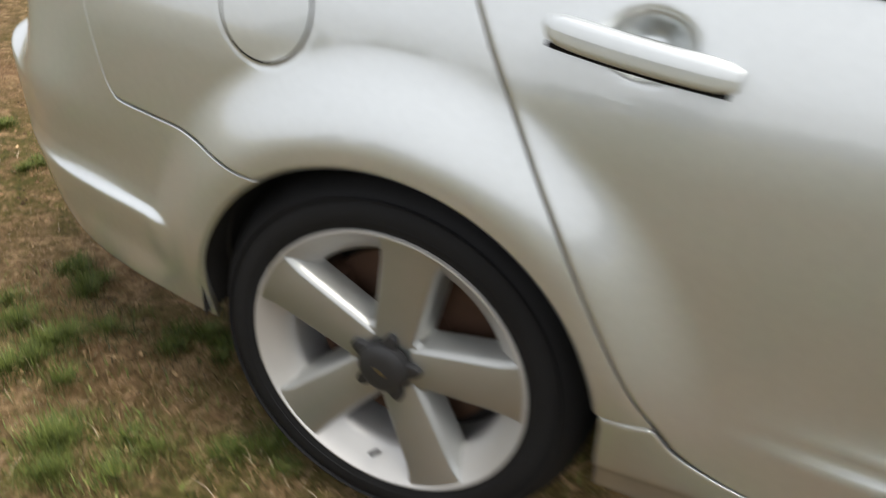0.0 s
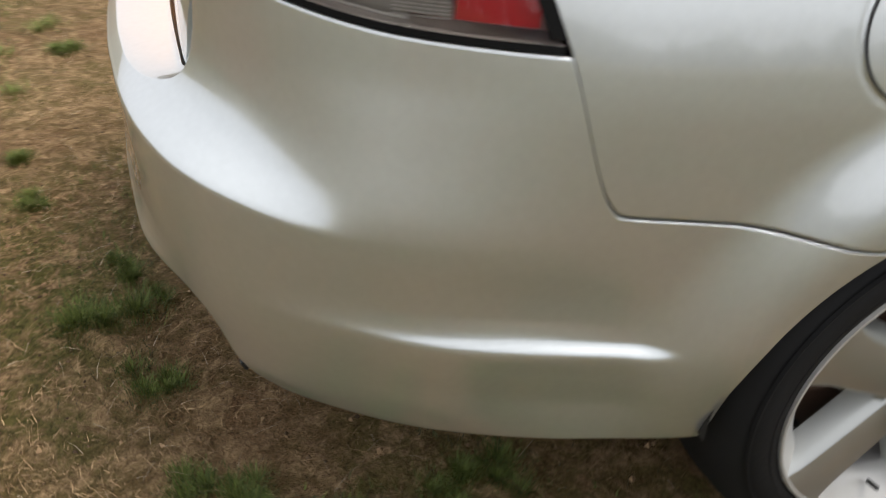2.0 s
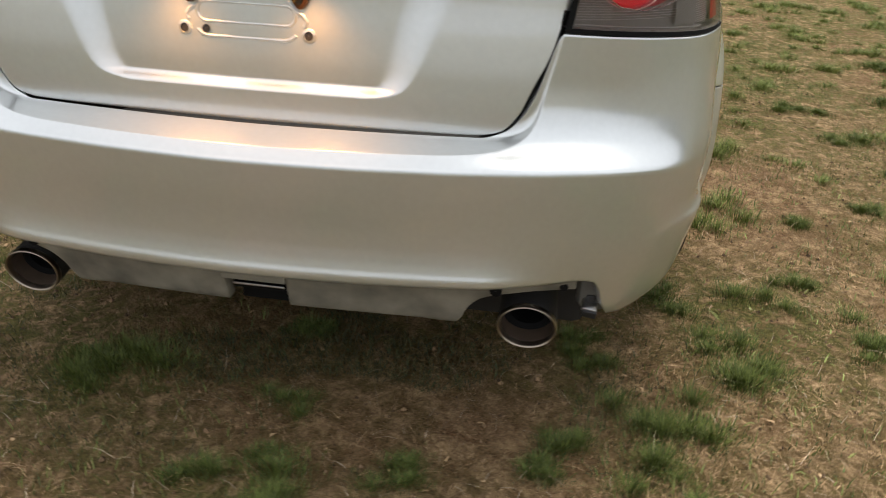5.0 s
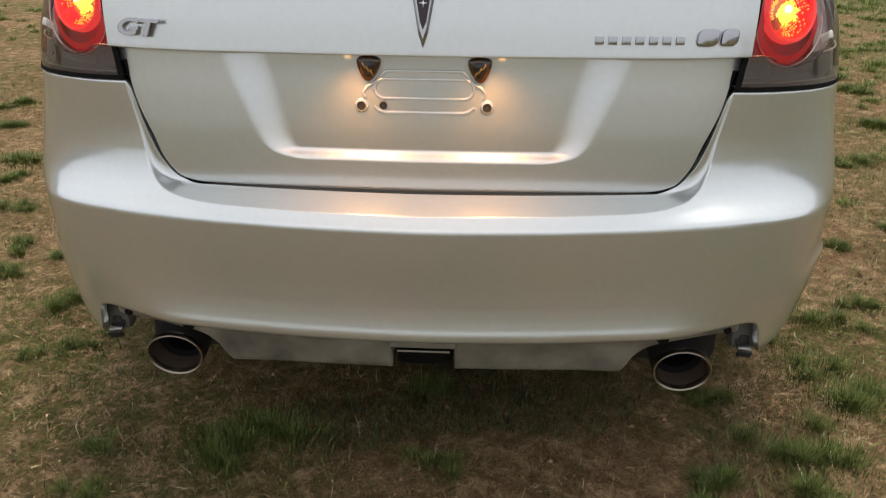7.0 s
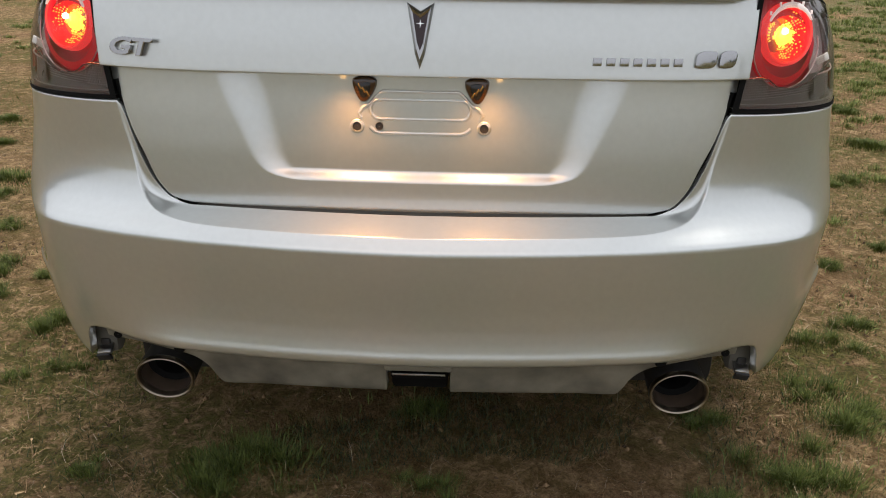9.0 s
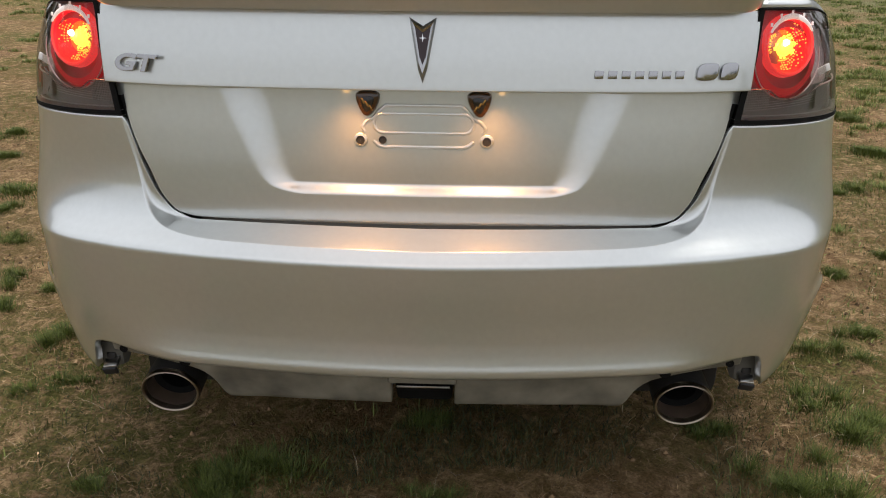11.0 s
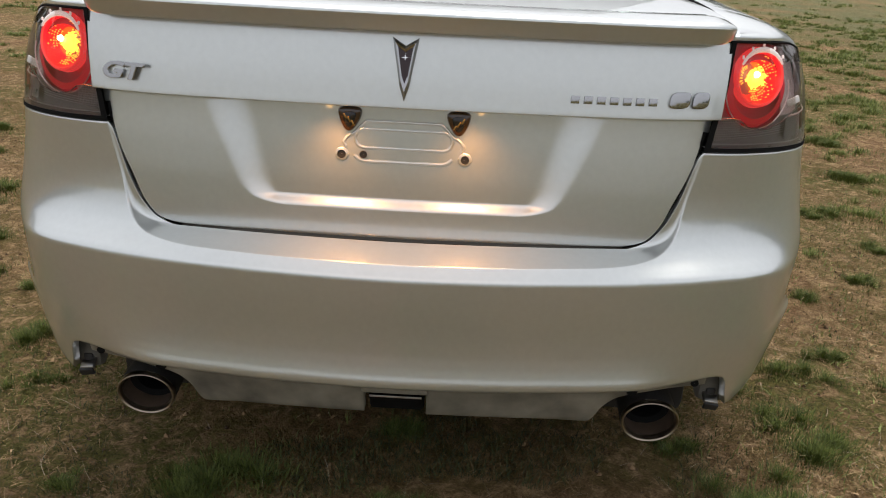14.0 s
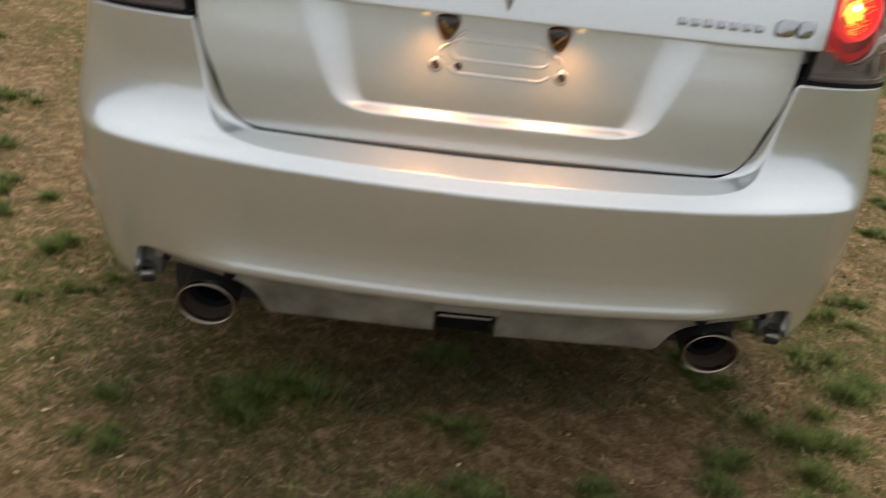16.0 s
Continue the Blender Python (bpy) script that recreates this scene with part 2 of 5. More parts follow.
def lathe(name, profile, mat, steps=64, axis="x", at=(0, 0, 0), closed=False):
    """Turns a profile of (along the axis, radius) round the axis."""
    pr = np.array(profile, float)
    a = np.linspace(0, 2 * np.pi, steps, endpoint=False)
    n = len(pr)
    v = np.zeros((steps, n, 3))
    v[:, :, 0] = pr[None, :, 0]
    v[:, :, 1] = np.cos(a)[:, None] * pr[None, :, 1]
    v[:, :, 2] = np.sin(a)[:, None] * pr[None, :, 1]
    if axis == "y":
        v = v[:, :, [1, 0, 2]]
    if axis == "z":
        v = v[:, :, [1, 2, 0]]
    v = v.reshape(-1, 3) + np.array(at)
    f = []
    for i in range(steps):
        j = (i + 1) % steps
        for k in range(n if closed else n - 1):
            k2 = (k + 1) % n
            f.append((i * n + k, j * n + k, j * n + k2, i * n + k2))
    bm = bmesh.new()
    vs = [bm.verts.new(q) for q in v]
    for q in f:
        try:
            bm.faces.new([vs[k] for k in q])
        except ValueError:
            pass
    bmesh.ops.remove_doubles(bm, verts=bm.verts, dist=1e-5)
    return finish(bm, name, mat)


def tube(name, pts, radius, mat, sides=8, cyclic=False):
    """A round rod along a line of points."""
    c = bpy.data.curves.new(name, "CURVE")
    c.dimensions = "3D"
    c.bevel_depth = radius
    c.bevel_resolution = max(1, sides // 4)
    c.use_fill_caps = True
    sp = c.splines.new("POLY")
    sp.points.add(len(pts) - 1)
    for q, p in zip(sp.points, pts):
        q.co = (*p, 1)
    sp.use_cyclic_u = cyclic
    ob = bpy.data.objects.new(name, c)
    me = bpy.data.meshes.new_from_object(ob)
    bpy.data.objects.remove(ob)
    bpy.data.curves.remove(c)
    me.materials.clear()
    me.materials.append(mat)
    for p in me.polygons:
        p.use_smooth = True
    return me


def prism(name, outline, depth, frame_m, mat, bevel=0.0, smooth=True):
    """A flat outline (u, v) with thickness, placed by the matrix frame_m (u, v, outward)."""
    bm = bmesh.new()
    vs = [bm.verts.new((u, v, 0)) for u, v in outline]
    face = bm.faces.new(vs)
    ex = bmesh.ops.extrude_face_region(bm, geom=[face])
    up = [g for g in ex["geom"] if isinstance(g, bmesh.types.BMVert)]
    bmesh.ops.translate(bm, vec=(0, 0, depth), verts=up)
    if bevel:
        top = [e for e in bm.edges if all(v.co.z > depth * 0.5 for v in e.verts)]
        bmesh.ops.bevel(bm, geom=top, offset=bevel, segments=2, affect="EDGES", profile=0.5)
    bmesh.ops.transform(bm, matrix=frame_m, verts=bm.verts)
    return finish(bm, name, mat, smooth)


def grid_mesh(name, P, mat, flip=False):
    """A smooth sheet through a grid of places P[i, j]."""
    a, b = P.shape[:2]
    idx = np.arange(a * b).reshape(a, b)
    q = np.stack([idx[:-1, :-1], idx[1:, :-1], idx[1:, 1:], idx[:-1, 1:]], -1).reshape(-1, 4)
    if flip:
        q = q[:, ::-1]
    return mesh_from(name, P.reshape(-1, 3), q.tolist(), mat)


def cubic(xs, ys):
    """A smooth curve (C2) through a few stations."""
    xs, ys = np.array(xs, float), np.array(ys, float)
    n = len(xs)
    h = np.diff(xs)
    A, r = np.eye(n), np.zeros(n)
    for i in range(1, n - 1):
        A[i, i - 1], A[i, i], A[i, i + 1] = h[i - 1], 2 * (h[i - 1] + h[i]), h[i]
        r[i] = 6 * ((ys[i + 1] - ys[i]) / h[i] - (ys[i] - ys[i - 1]) / h[i - 1])
    m = np.linalg.solve(A, r)

    def f(x):
        x = np.asarray(x, float)
        k = np.clip(np.searchsorted(xs, x) - 1, 0, n - 2)
        d0, d1, hh = x - xs[k], xs[k + 1] - x, h[k]
        return (m[k] * d1**3 + m[k + 1] * d0**3) / (6 * hh) + (ys[k] / hh - m[k] * hh / 6) * d1 + (ys[k + 1] / hh - m[k + 1] * hh / 6) * d0
    return f


def gentle(*stations):
    """A curve through (x, y) stations that never overshoots; flat beyond its ends."""
    xs, ys = np.array(stations, float).T
    h, d = np.diff(xs), np.diff(ys) / np.diff(xs)
    m = np.zeros(len(xs))
    for i in range(1, len(xs) - 1):
        if d[i - 1] * d[i] > 0:
            w1, w2 = 2 * h[i] + h[i - 1], h[i] + 2 * h[i - 1]
            m[i] = (w1 + w2) / (w1 / d[i - 1] + w2 / d[i])

    def f(x):
        x = np.clip(np.asarray(x, float), xs[0], xs[-1])
        k = np.clip(np.searchsorted(xs, x) - 1, 0, len(xs) - 2)
        t = (x - xs[k]) / h[k]
        return ((1 + 2 * t) * (1 - t)**2 * ys[k] + t * (1 - t)**2 * h[k] * m[k] + t * t * (3 - 2 * t) * ys[k + 1] + t * t * (t - 1) * h[k] * m[k + 1])
    return f


def ease(x, a, b):
    t = np.clip((np.asarray(x, float) - a) / (b - a), 0, 1)
    return t * t * (3 - 2 * t)


def smoother(x, a, b):
    t = np.clip((np.asarray(x, float) - a) / (b - a), 0, 1)
    return t * t * t * (10 + t * (6 * t - 15))


# ---- the car's master surface: a plan line round the body, pushed in or out by height ----
AXLE, HUB_Z, ARCH = 1.15, 0.33, 0.34
FRONT_AXLE = AXLE + 2.915
plan_pts = np.array([(-0.54, 0.207), (-0.30, 0.175), (0, 0.166), (0.30, 0.175), (0.54, 0.207), (0.685, 0.285), (0.778, 0.383), (0.836, 0.54), (0.864, 0.70),
                     (0.887, 0.93), (0.900, 1.30), (0.906, 2.0), (0.905, 3.0), (0.90, 4.0), (0.86, 4.55), (0.70, 4.83), (0.40, 4.94), (0, 4.97)])
plan_s = np.concatenate([[0], np.cumsum(np.linalg.norm(np.diff(plan_pts, axis=0), axis=1))])
plan_s -= plan_s[2]
plan_x, plan_y = cubic(plan_s, plan_pts[:, 0]), cubic(plan_s, plan_pts[:, 1])
S_END = plan_s[-1]
s_table = np.linspace(0.3, S_END - 0.8, 4000)
y_table = plan_y(s_table)


def s_at(y):
    return np.interp(y, y_table, s_table)


rear_low = gentle((0.28, 0.05), (0.39, 0.0820), (0.402, 0.0855), (0.410, 0.0862), (0.425, 0.0828), (0.445, 0.0795), (0.47, 0.0778), (0.50, 0.0782), (0.55, 0.0808), (0.60, 0.0842), (0.64, 0.0860))
belt_z = gentle((0, 0.6375), (0.34, 0.638), (0.47, 0.640), (0.53, 0.640), (0.62, 0.636), (0.68, 0.628), (0.735, 0.617), (0.80, 0.606), (0.90, 0.602))
belt_bulge = gentle((0, 0.030), (0.20, 0.0245), (0.35, 0.0125), (0.50, 0.002), (0.58, 0.0))
roll_mid = gentle((-0.010, 0.0), (-0.003, 0.0010), (0.002, 0.0050), (0.010, 0.0175), (0.022, 0.0400), (0.038, 0.0610), (0.06, 0.0745), (0.09, 0.0825), (0.13, 0.0858), (0.21, 0.0862), (0.31, 0.088), (0.41, 0.100))
roll_centre = gentle((-0.008, 0.0), (-0.002, 0.0010), (0.003, 0.0050), (0.010, 0.0105), (0.022, 0.0205), (0.06, 0.058), (0.30, 0.10))
shelf_in = gentle((0.642, 0.20), (0.650, 0.150), (0.6575, 0.097), (0.6605, 0.060), (0.6635, 0.030), (0.6660, 0.0125), (0.669, 0.0050), (0.675, 0.0012), (0.69, -0.0012), (1.0, -0.0025))
corner_off = gentle((0.26, -0.05), (0.29, -0.012), (0.32, 0.004), (0.40, 0.024), (0.50, 0.035), (0.57, 0.038), (0.605, 0.0375), (0.63, 0.0345), (0.66, 0.0285), (0.70, 0.020), (0.74, 0.0125),
                    (0.78, 0.006), (0.84, 0.0), (0.92, -0.012), (1.0, -0.038), (1.05, -0.062))
side_off = gentle((0.16, -0.05), (0.26, -0.014), (0.29, 0.002), (0.36, 0.008), (0.46, 0.011), (0.55, 0.013), (0.65, 0.015), (0.75, 0.012), (0.80, 0.007), (0.85, -0.003), (0.90, -0.017),
                  (0.95, -0.034), (0.98, -0.046), (1.05, -0.085))
crease_off = gentle((0.35, 0.0), (0.41, 0.008), (0.444, 0.0125), (0.449, 0.0118), (0.459, 0.002), (0.472, -0.005), (0.49, -0.009), (0.52, -0.008), (0.56, -0.003), (0.61, 0.0))
def flare_off(r):
    """The swelling round a wheel opening, by the distance from the axle."""
    return 0.0395 * (1 - ease(r, 0.362, 0.500)) - 0.010 * (1 - ease(r, 0.336, 0.349))


low_off = gentle((0.28, 0.024), (0.34, 0.049), (0.38, 0.0575), (0.42, 0.0662), (0.47, 0.0735), (0.52, 0.0782), (0.57, 0.0815), (0.61, 0.0845), (0.64, 0.0860))


shelf_lift = gentle((0.36, 0.0), (0.41, 0.0010), (0.44, 0.0035), (0.46, 0.0068), (0.475, 0.0115), (0.487, 0.0180), (0.497, 0.0270), (0.507, 0.0440), (0.514, 0.070), (0.528, 0.125), (0.549, 0.20))


def body(s, z, push=0.0):
    """A place on the body: s metres along the plan line from the middle of the rear (negative: the other side), at height z."""
    s, z = np.broadcast_arrays(np.asarray(s, float), np.asarray(z, float))
    a, sg = np.abs(s), np.where(s < 0, -1.0, 1.0)
    h = 1e-3
    x, y = plan_x(a), plan_y(a)
    dx, dy = plan_x(a + h) - plan_x(a - h), plan_y(a + h) - plan_y(a - h)
    n = np.hypot(dx, dy)
    nx, ny = dy / n, -dx / n
    w1, w2 = smoother(a, 0.58, 0.88), ease(a, 0.86, 1.12)
    lift = np.interp(a, [0, 0.2, 0.35, 0.5, 0.60], [0.021, 0.020, 0.0185, 0.0185, 0.020])
    face = rear_low(z - lift * (1 - ease(z, 0.46, 0.58)))
    plain_low = ease(a, 0.42, 0.58) * (1 - ease(z, 0.47, 0.60))
    face = face * (1 - plain_low) + low_off(z) * plain_low + belt_bulge(a)
    u = z - belt_z(a)
    wm = ease(a, 0.32, 0.50)
    band = face - roll_centre(u) * (1 - wm) - roll_mid(u) * wm
    # the step in front of the boot lid: a flat shelf let into the band, with a crisp rim
    shelf = shelf_in(z - shelf_lift(a))
    gap = band - shelf
    cut = 0.5 * (band + shelf - np.sqrt(gap * gap + 0.0018 ** 2))
    rear = np.where((z > 0.60) & (a < 0.60), cut, band)
    o = rear * (1 - w1) + (corner_off(z) * (1 - w2) + side_off(z) * w2) * w1
    flap = np.hypot(y - 0.936, z - 0.850)  # the dished panel round the filler flap
    o = o - 0.0011 * ease(flap, 0.0785, 0.0803) * (1 - ease(flap, 0.081, 0.089)) * (s > 0)
    o = o + 0.011 * (1 - ease(z, 0.408, 0.436)) * ease(y, 1.60, 1.85) * (1 - ease(y, 3.3, 3.6))  # the doors' lower ledge
    rise = 0.030 * (1 - ease(y, 0.35, 0.75))
    fold = crease_off(z - rise) * ease(a, 0.66, 1.10)
    beyond = 1 - 0.6 * ease(y, 1.6, 2.0)
    o = o + np.maximum(fold, 0) * (1 - ease(y, 0.68, 0.75) * beyond) + np.minimum(fold, 0) * (1 - ease(y, 0.46, 0.78) * beyond)
    for grip_y in (1.456, 2.466):  # finger hollows behind the door handles
        o = o - 0.042 * (1 - ease(np.hypot((y - grip_y) / 0.058, (z - 0.889) / 0.041), 0.12, 1.0)) * (a > 1.2) * (a < 4)
    for axle in (AXLE, FRONT_AXLE):
        r = np.hypot(y - axle, z - HUB_Z)
        o = o + flare_off(r) * ease(z, 0.22, 0.48) * ease(a, 0.9, 1.1) * (np.abs(y - axle) < 0.6)
    o = o + push
    return np.stack([sg * (x + nx * o), y + ny * o, z], -1)


def outward(s, z, fn=None):
    fn = fn or body
    h = 1e-3
    ds = fn(np.asarray(s) + h, z) - fn(np.asarray(s) - h, z)
    dz = fn(s, np.asarray(z) + h) - fn(s, np.asarray(z) - h)
    n = np.cross(ds, dz)
    return n / np.linalg.norm(n, axis=-1, keepdims=True)


def flanged(P, N, depth=0.014, roll=0.0005):
    """Gives a sheet of places its turned-in edges, so that it has thickness at the joints."""
    for ax in (0, 1):
        first, last = np.take(P, [0], ax), np.take(P, [-1], ax)
        nf, nl = np.take(N, [0], ax), np.take(N, [-1], ax)
        inf, inl = np.take(P, [1], ax) - first, np.take(P, [-2], ax) - last
        unit = lambda q: q / np.maximum(np.linalg.norm(q, axis=-1, keepdims=True), 1e-9)
        e0 = first - nf * roll - unit(inf) * roll * 0.6
        e1 = last - nl * roll - unit(inl) * roll * 0.6
        P = np.concatenate([e0 - nf * depth, e0, P, e1, e1 - nl * depth], ax)
        N = np.concatenate([nf, nf, N, nl, nl], ax)
    return P


def columns(s, low, high, rows):
    """Heights of a panel whose lower and upper edges are curves along s."""
    t = np.linspace(0, 1, rows)
    return np.repeat(s[:, None], rows, 1), low[:, None] * (1 - t) + high[:, None] * t


def arch_z(y, axle=AXLE, r=ARCH):
    d = r * r - (y - axle) ** 2
    return HUB_Z + np.sqrt(np.maximum(d, 0))


car = tagged(empty("car", (0, 0, 0)), "silver four-door saloon with lit tail lamps parked on patchy dry grass", "car")

# edges of the panels, as heights along s
lid_bottom = gentle((0, 0.669), (0.40, 0.672), (0.443, 0.681), (0.473, 0.712), (0.491, 0.752), (0.5330, 0.856), (0.5430, 0.93), (0.5505, 1.02), (0.552, 1.05))
bumper_top_mid = gentle((0, 0.6665), (0.41, 0.6695), (0.4500, 0.6795), (0.4822, 0.709), (0.5030, 0.750), (0.5425, 0.851))
S_LAMP_C = s_at(0.552)
lamp_low = lambda s: np.interp(s, [0.53, 0.84, S_LAMP_C], [0.853, 0.832, 0.823])
upper_edge = gentle((0.553, 1.044), (0.80, 1.030), (s_at(0.43), 1.012), (s_at(0.47), 0.985), (s_at(0.556), 0.826), (s_at(0.618), 0.662), (s_at(0.632), 0.648), (s_at(0.70), 0.641), (s_at(0.80), 0.632), (s_at(0.957), 0.611))


def bumper_low(s):
    y = plan_y(s)
    base = np.interp(s, [0, 0.3, 0.46, 0.58, 0.60, 0.618, 0.632, 0.647, 0.668, 0.71, 0.9, 1.15], [0.420, 0.419, 0.419, 0.420, 0.418, 0.411, 0.390, 0.350, 0.319, 0.306, 0.300, 0.293])
    return np.where(y > AXLE - ARCH, np.maximum(arch_z(y), 0.29), base)


def bumper_high(s):
    z = np.where(s < 0.540, bumper_top_mid(s), lamp_low(s) - 0.003)
    return np.where(s > S_LAMP_C - 0.004, np.minimum(z, upper_edge(s) - 0.003), z)


half = np.concatenate([np.linspace(0, 0.40, 36)[:-1], np.linspace(0.40, 0.56, 110)[:-1], np.linspace(0.56, S_LAMP_C - 0.02, 90)[:-1],
                       np.linspace(S_LAMP_C - 0.02, s_at(0.66), 50)[:-1], np.linspace(s_at(0.66), s_at(0.80), 16)[:-1], [s_at(0.8085)],
                       s_at(AXLE - ARCH) + (s_at(0.952) - s_at(AXLE - ARCH)) * np.linspace(0, 1, 44) ** 1.5])
s_all = np.concatenate([-half[:0:-1], half])
bl, bh = bumper_low(np.abs(s_all)), bumper_high(np.abs(s_all))
zb = belt_z(np.abs(s_all))
side = ease(np.abs(s_all), 0.74, 0.86)
stops = np.stack([0 * bl, (zb - 0.014 - bl) / (bh - bl), (zb + 0.010 - bl) / (bh - bl), np.maximum(0.653 - bl, zb + 0.012 - bl) / (bh - bl), 0 * bl + 1], 0)
stops = stops * (1 - side) + np.array([0, 0.40, 0.58, 0.66, 1.0])[:, None] * side
steps = np.concatenate([np.linspace(stops[k], stops[k + 1], n, endpoint=k == 3) for k, n in enumerate((50, 22, 4, 48))], 0).T
S_b = np.repeat(s_all[:, None], steps.shape[1], 1)
Z_b = bl[:, None] + (bh - bl)[:, None] * steps
part("rear_bumper", grid_mesh("rear_bumper", flanged(body(S_b, Z_b), outward(S_b, Z_b)), PAINT), car)


# boot lid, with the hollow for the number plate pressed into it
lid_off = gentle((0.66, -0.001), (0.68, 0.0025), (0.70, 0.003), (0.76, 0.001), (0.82, -0.004), (0.88, -0.0100), (0.896, -0.0114), (0.9072, -0.0122), (0.9090, -0.0098), (0.9114, 0.0096), (0.9128, 0.0112), (0.9150, 0.0110), (0.925, 0.0095), (0.96, 0.0038), (1.0, -0.0045), (1.03, -0.0118), (1.06, -0.0180))


def lid(s, z):
    s, z = np.broadcast_arrays(np.asarray(s, float), np.asarray(z, float))
    a, sg = np.abs(s), np.where(s < 0, -1.0, 1.0)
    h = 1e-3
    x, y = plan_x(a), plan_y(a)
    dx, dy = plan_x(a + h) - plan_x(a - h), plan_y(a + h) - plan_y(a - h)
    n = np.hypot(dx, dy)
    q = np.clip((z - 0.7255) / 0.05, 0, 1)
    outer, inner = 0.281 + (z - 0.732) / 0.185 * 0.076 - 0.045 * (1 - np.sqrt(1 - (1 - q) ** 2)), 0.243 + (z - 0.755) / 0.160 * 0.044
    inner = inner - 0.018 * (1 - np.sqrt(1 - (1 - q) ** 2))
    u, v = np.clip((outer + 0.004 - x) / np.maximum(outer - inner + 0.012, 0.012), 0, 1), np.clip((z - 0.7235) / 0.0175, 0, 1)
    soft = lambda q: 0.15 * q + 0.85 * ease(q, 0, 1)
    hollow = soft(np.clip(1 - np.hypot(1 - u, 1 - v), 0, 1)) * (1 - ease(z, 0.905, 0.911))
    o = lid_off(z) - (0.015 - 0.003 * (z - 0.74) / 0.17) * hollow
    return np.stack([sg * (x + dy / n * o), y - dx / n * o, z], -1)


def edge_lean(z):
    """How far the joint between lid and lamp leans outward above the ridge."""
    return np.interp(z, [0.853, 0.91, 1.045], [0.0, 0.004, 0.024])


def leaning_lid(s, z):
    s, z = np.broadcast_arrays(np.asarray(s, float), np.asarray(z, float))
    return lid(s + np.sign(s) * edge_lean(z) * np.clip((np.abs(s) - 0.42) / 0.131, 0, 1), z)


s_lid = np.concatenate([-0.551 + 0.06 * np.linspace(0, 1, 50)[:-1], np.linspace(-0.491, 0.491, 281), 0.551 - 0.06 * np.linspace(1, 0, 50)[1:]])
foot = np.minimum(lid_bottom(np.abs(s_lid)), 0.885)[:, None]
Z_l = np.concatenate([foot + (0.900 - foot) * np.linspace(0, 1, 150)[None, :-1], np.broadcast_to(np.concatenate([np.linspace(0.900, 0.918, 36)[:-1], np.linspace(0.918, 1.052, 56)]), (len(s_lid), 91))], 1)
S_l = np.broadcast_to(s_lid[:, None], Z_l.shape)
boot = part("boot_lid", grid_mesh("boot_lid", flanged(leaning_lid(S_l, Z_l), outward(S_l, Z_l, leaning_lid)), PAINT), car)

for sign in (1, -1):
    q = np.linspace(0.41, 0.542, 60)
    part("lid_seal", tube("lid_seal", [tuple(k) for k in body(q, 0.5 * (lid_bottom(q) + bumper_top_mid(q - 0.001)), -0.010) * np.array([sign, 1, 1])], 0.0046, GASKET, 8), boot, "black rubber seal round the lid")

# the deck behind the rear window and the lip spoiler on it
deck_x = gentle((0.20, 0.571), (0.33, 0.584), (0.45, 0.585), (0.85, 0.567))
t = np.linspace(0, 1, 40)
u = np.linspace(-1, 1, 60)
U, T = np.meshgrid(u, t, indexing="ij")
y0 = plan_y(np.abs(U) * 0.566)
Y = (y0 + 0.012) * (1 - T) + 0.82 * T
deck = np.stack([U * deck_x(Y), Y, 1.052 + 0.045 * np.sqrt(np.clip(T, 0, 1)) - 0.012 * U**2 * T], -1)
part("deck", grid_mesh("deck", deck, PAINT), boot)
section = [(0.03, 1.047), (-0.004, 1.0405), (-0.0105, 1.0405), (-0.0135, 1.0430), (-0.0195, 1.0530), (-0.0262, 1.0645), (-0.0285, 1.0690), (-0.0275, 1.0725), (-0.0245, 1.0752), (-0.018, 1.078), (0.03, 1.083), (0.09, 1.082), (0.14, 1.074)]
us = np.concatenate([-1 + 0.10 * np.linspace(0, 1, 14) ** 2, np.linspace(-0.89, 0.89, 56), 1 - 0.10 * np.linspace(1, 0, 14) ** 2])
SP = np.zeros((len(us), len(section), 3))
for i, q in enumerate(us):
    shrink = math.sqrt(max(0.02, 1 - max(0, (abs(q) - 0.90) / 0.10) ** 2.6))
    yy = float(plan_y(abs(q) * 0.566))
    for j, (dy, zz) in enumerate(section):
        SP[i, j] = (q * 0.566, yy + dy * shrink + 0.02 * (1 - shrink), 1.060 + (zz - 1.060) * shrink)
part("spoiler", grid_mesh("spoiler", SP, PAINT), boot, "body-coloured lip spoiler").data.set_sharp_from_angle(angle=radians(16))

# quarter panels: side, shoulder and rear pillar foot
seam_door = gentle((1.175, 1.02), (1.197, 0.979), (1.270, 0.848), (1.400, 0.648), (1.50, 0.487), (1.535, 0.436), (1.567, 0.397), (1.593, 0.365), (1.628, 0.343), (1.669, 0.331), (1.73, 0.322), (1.85, 0.314))


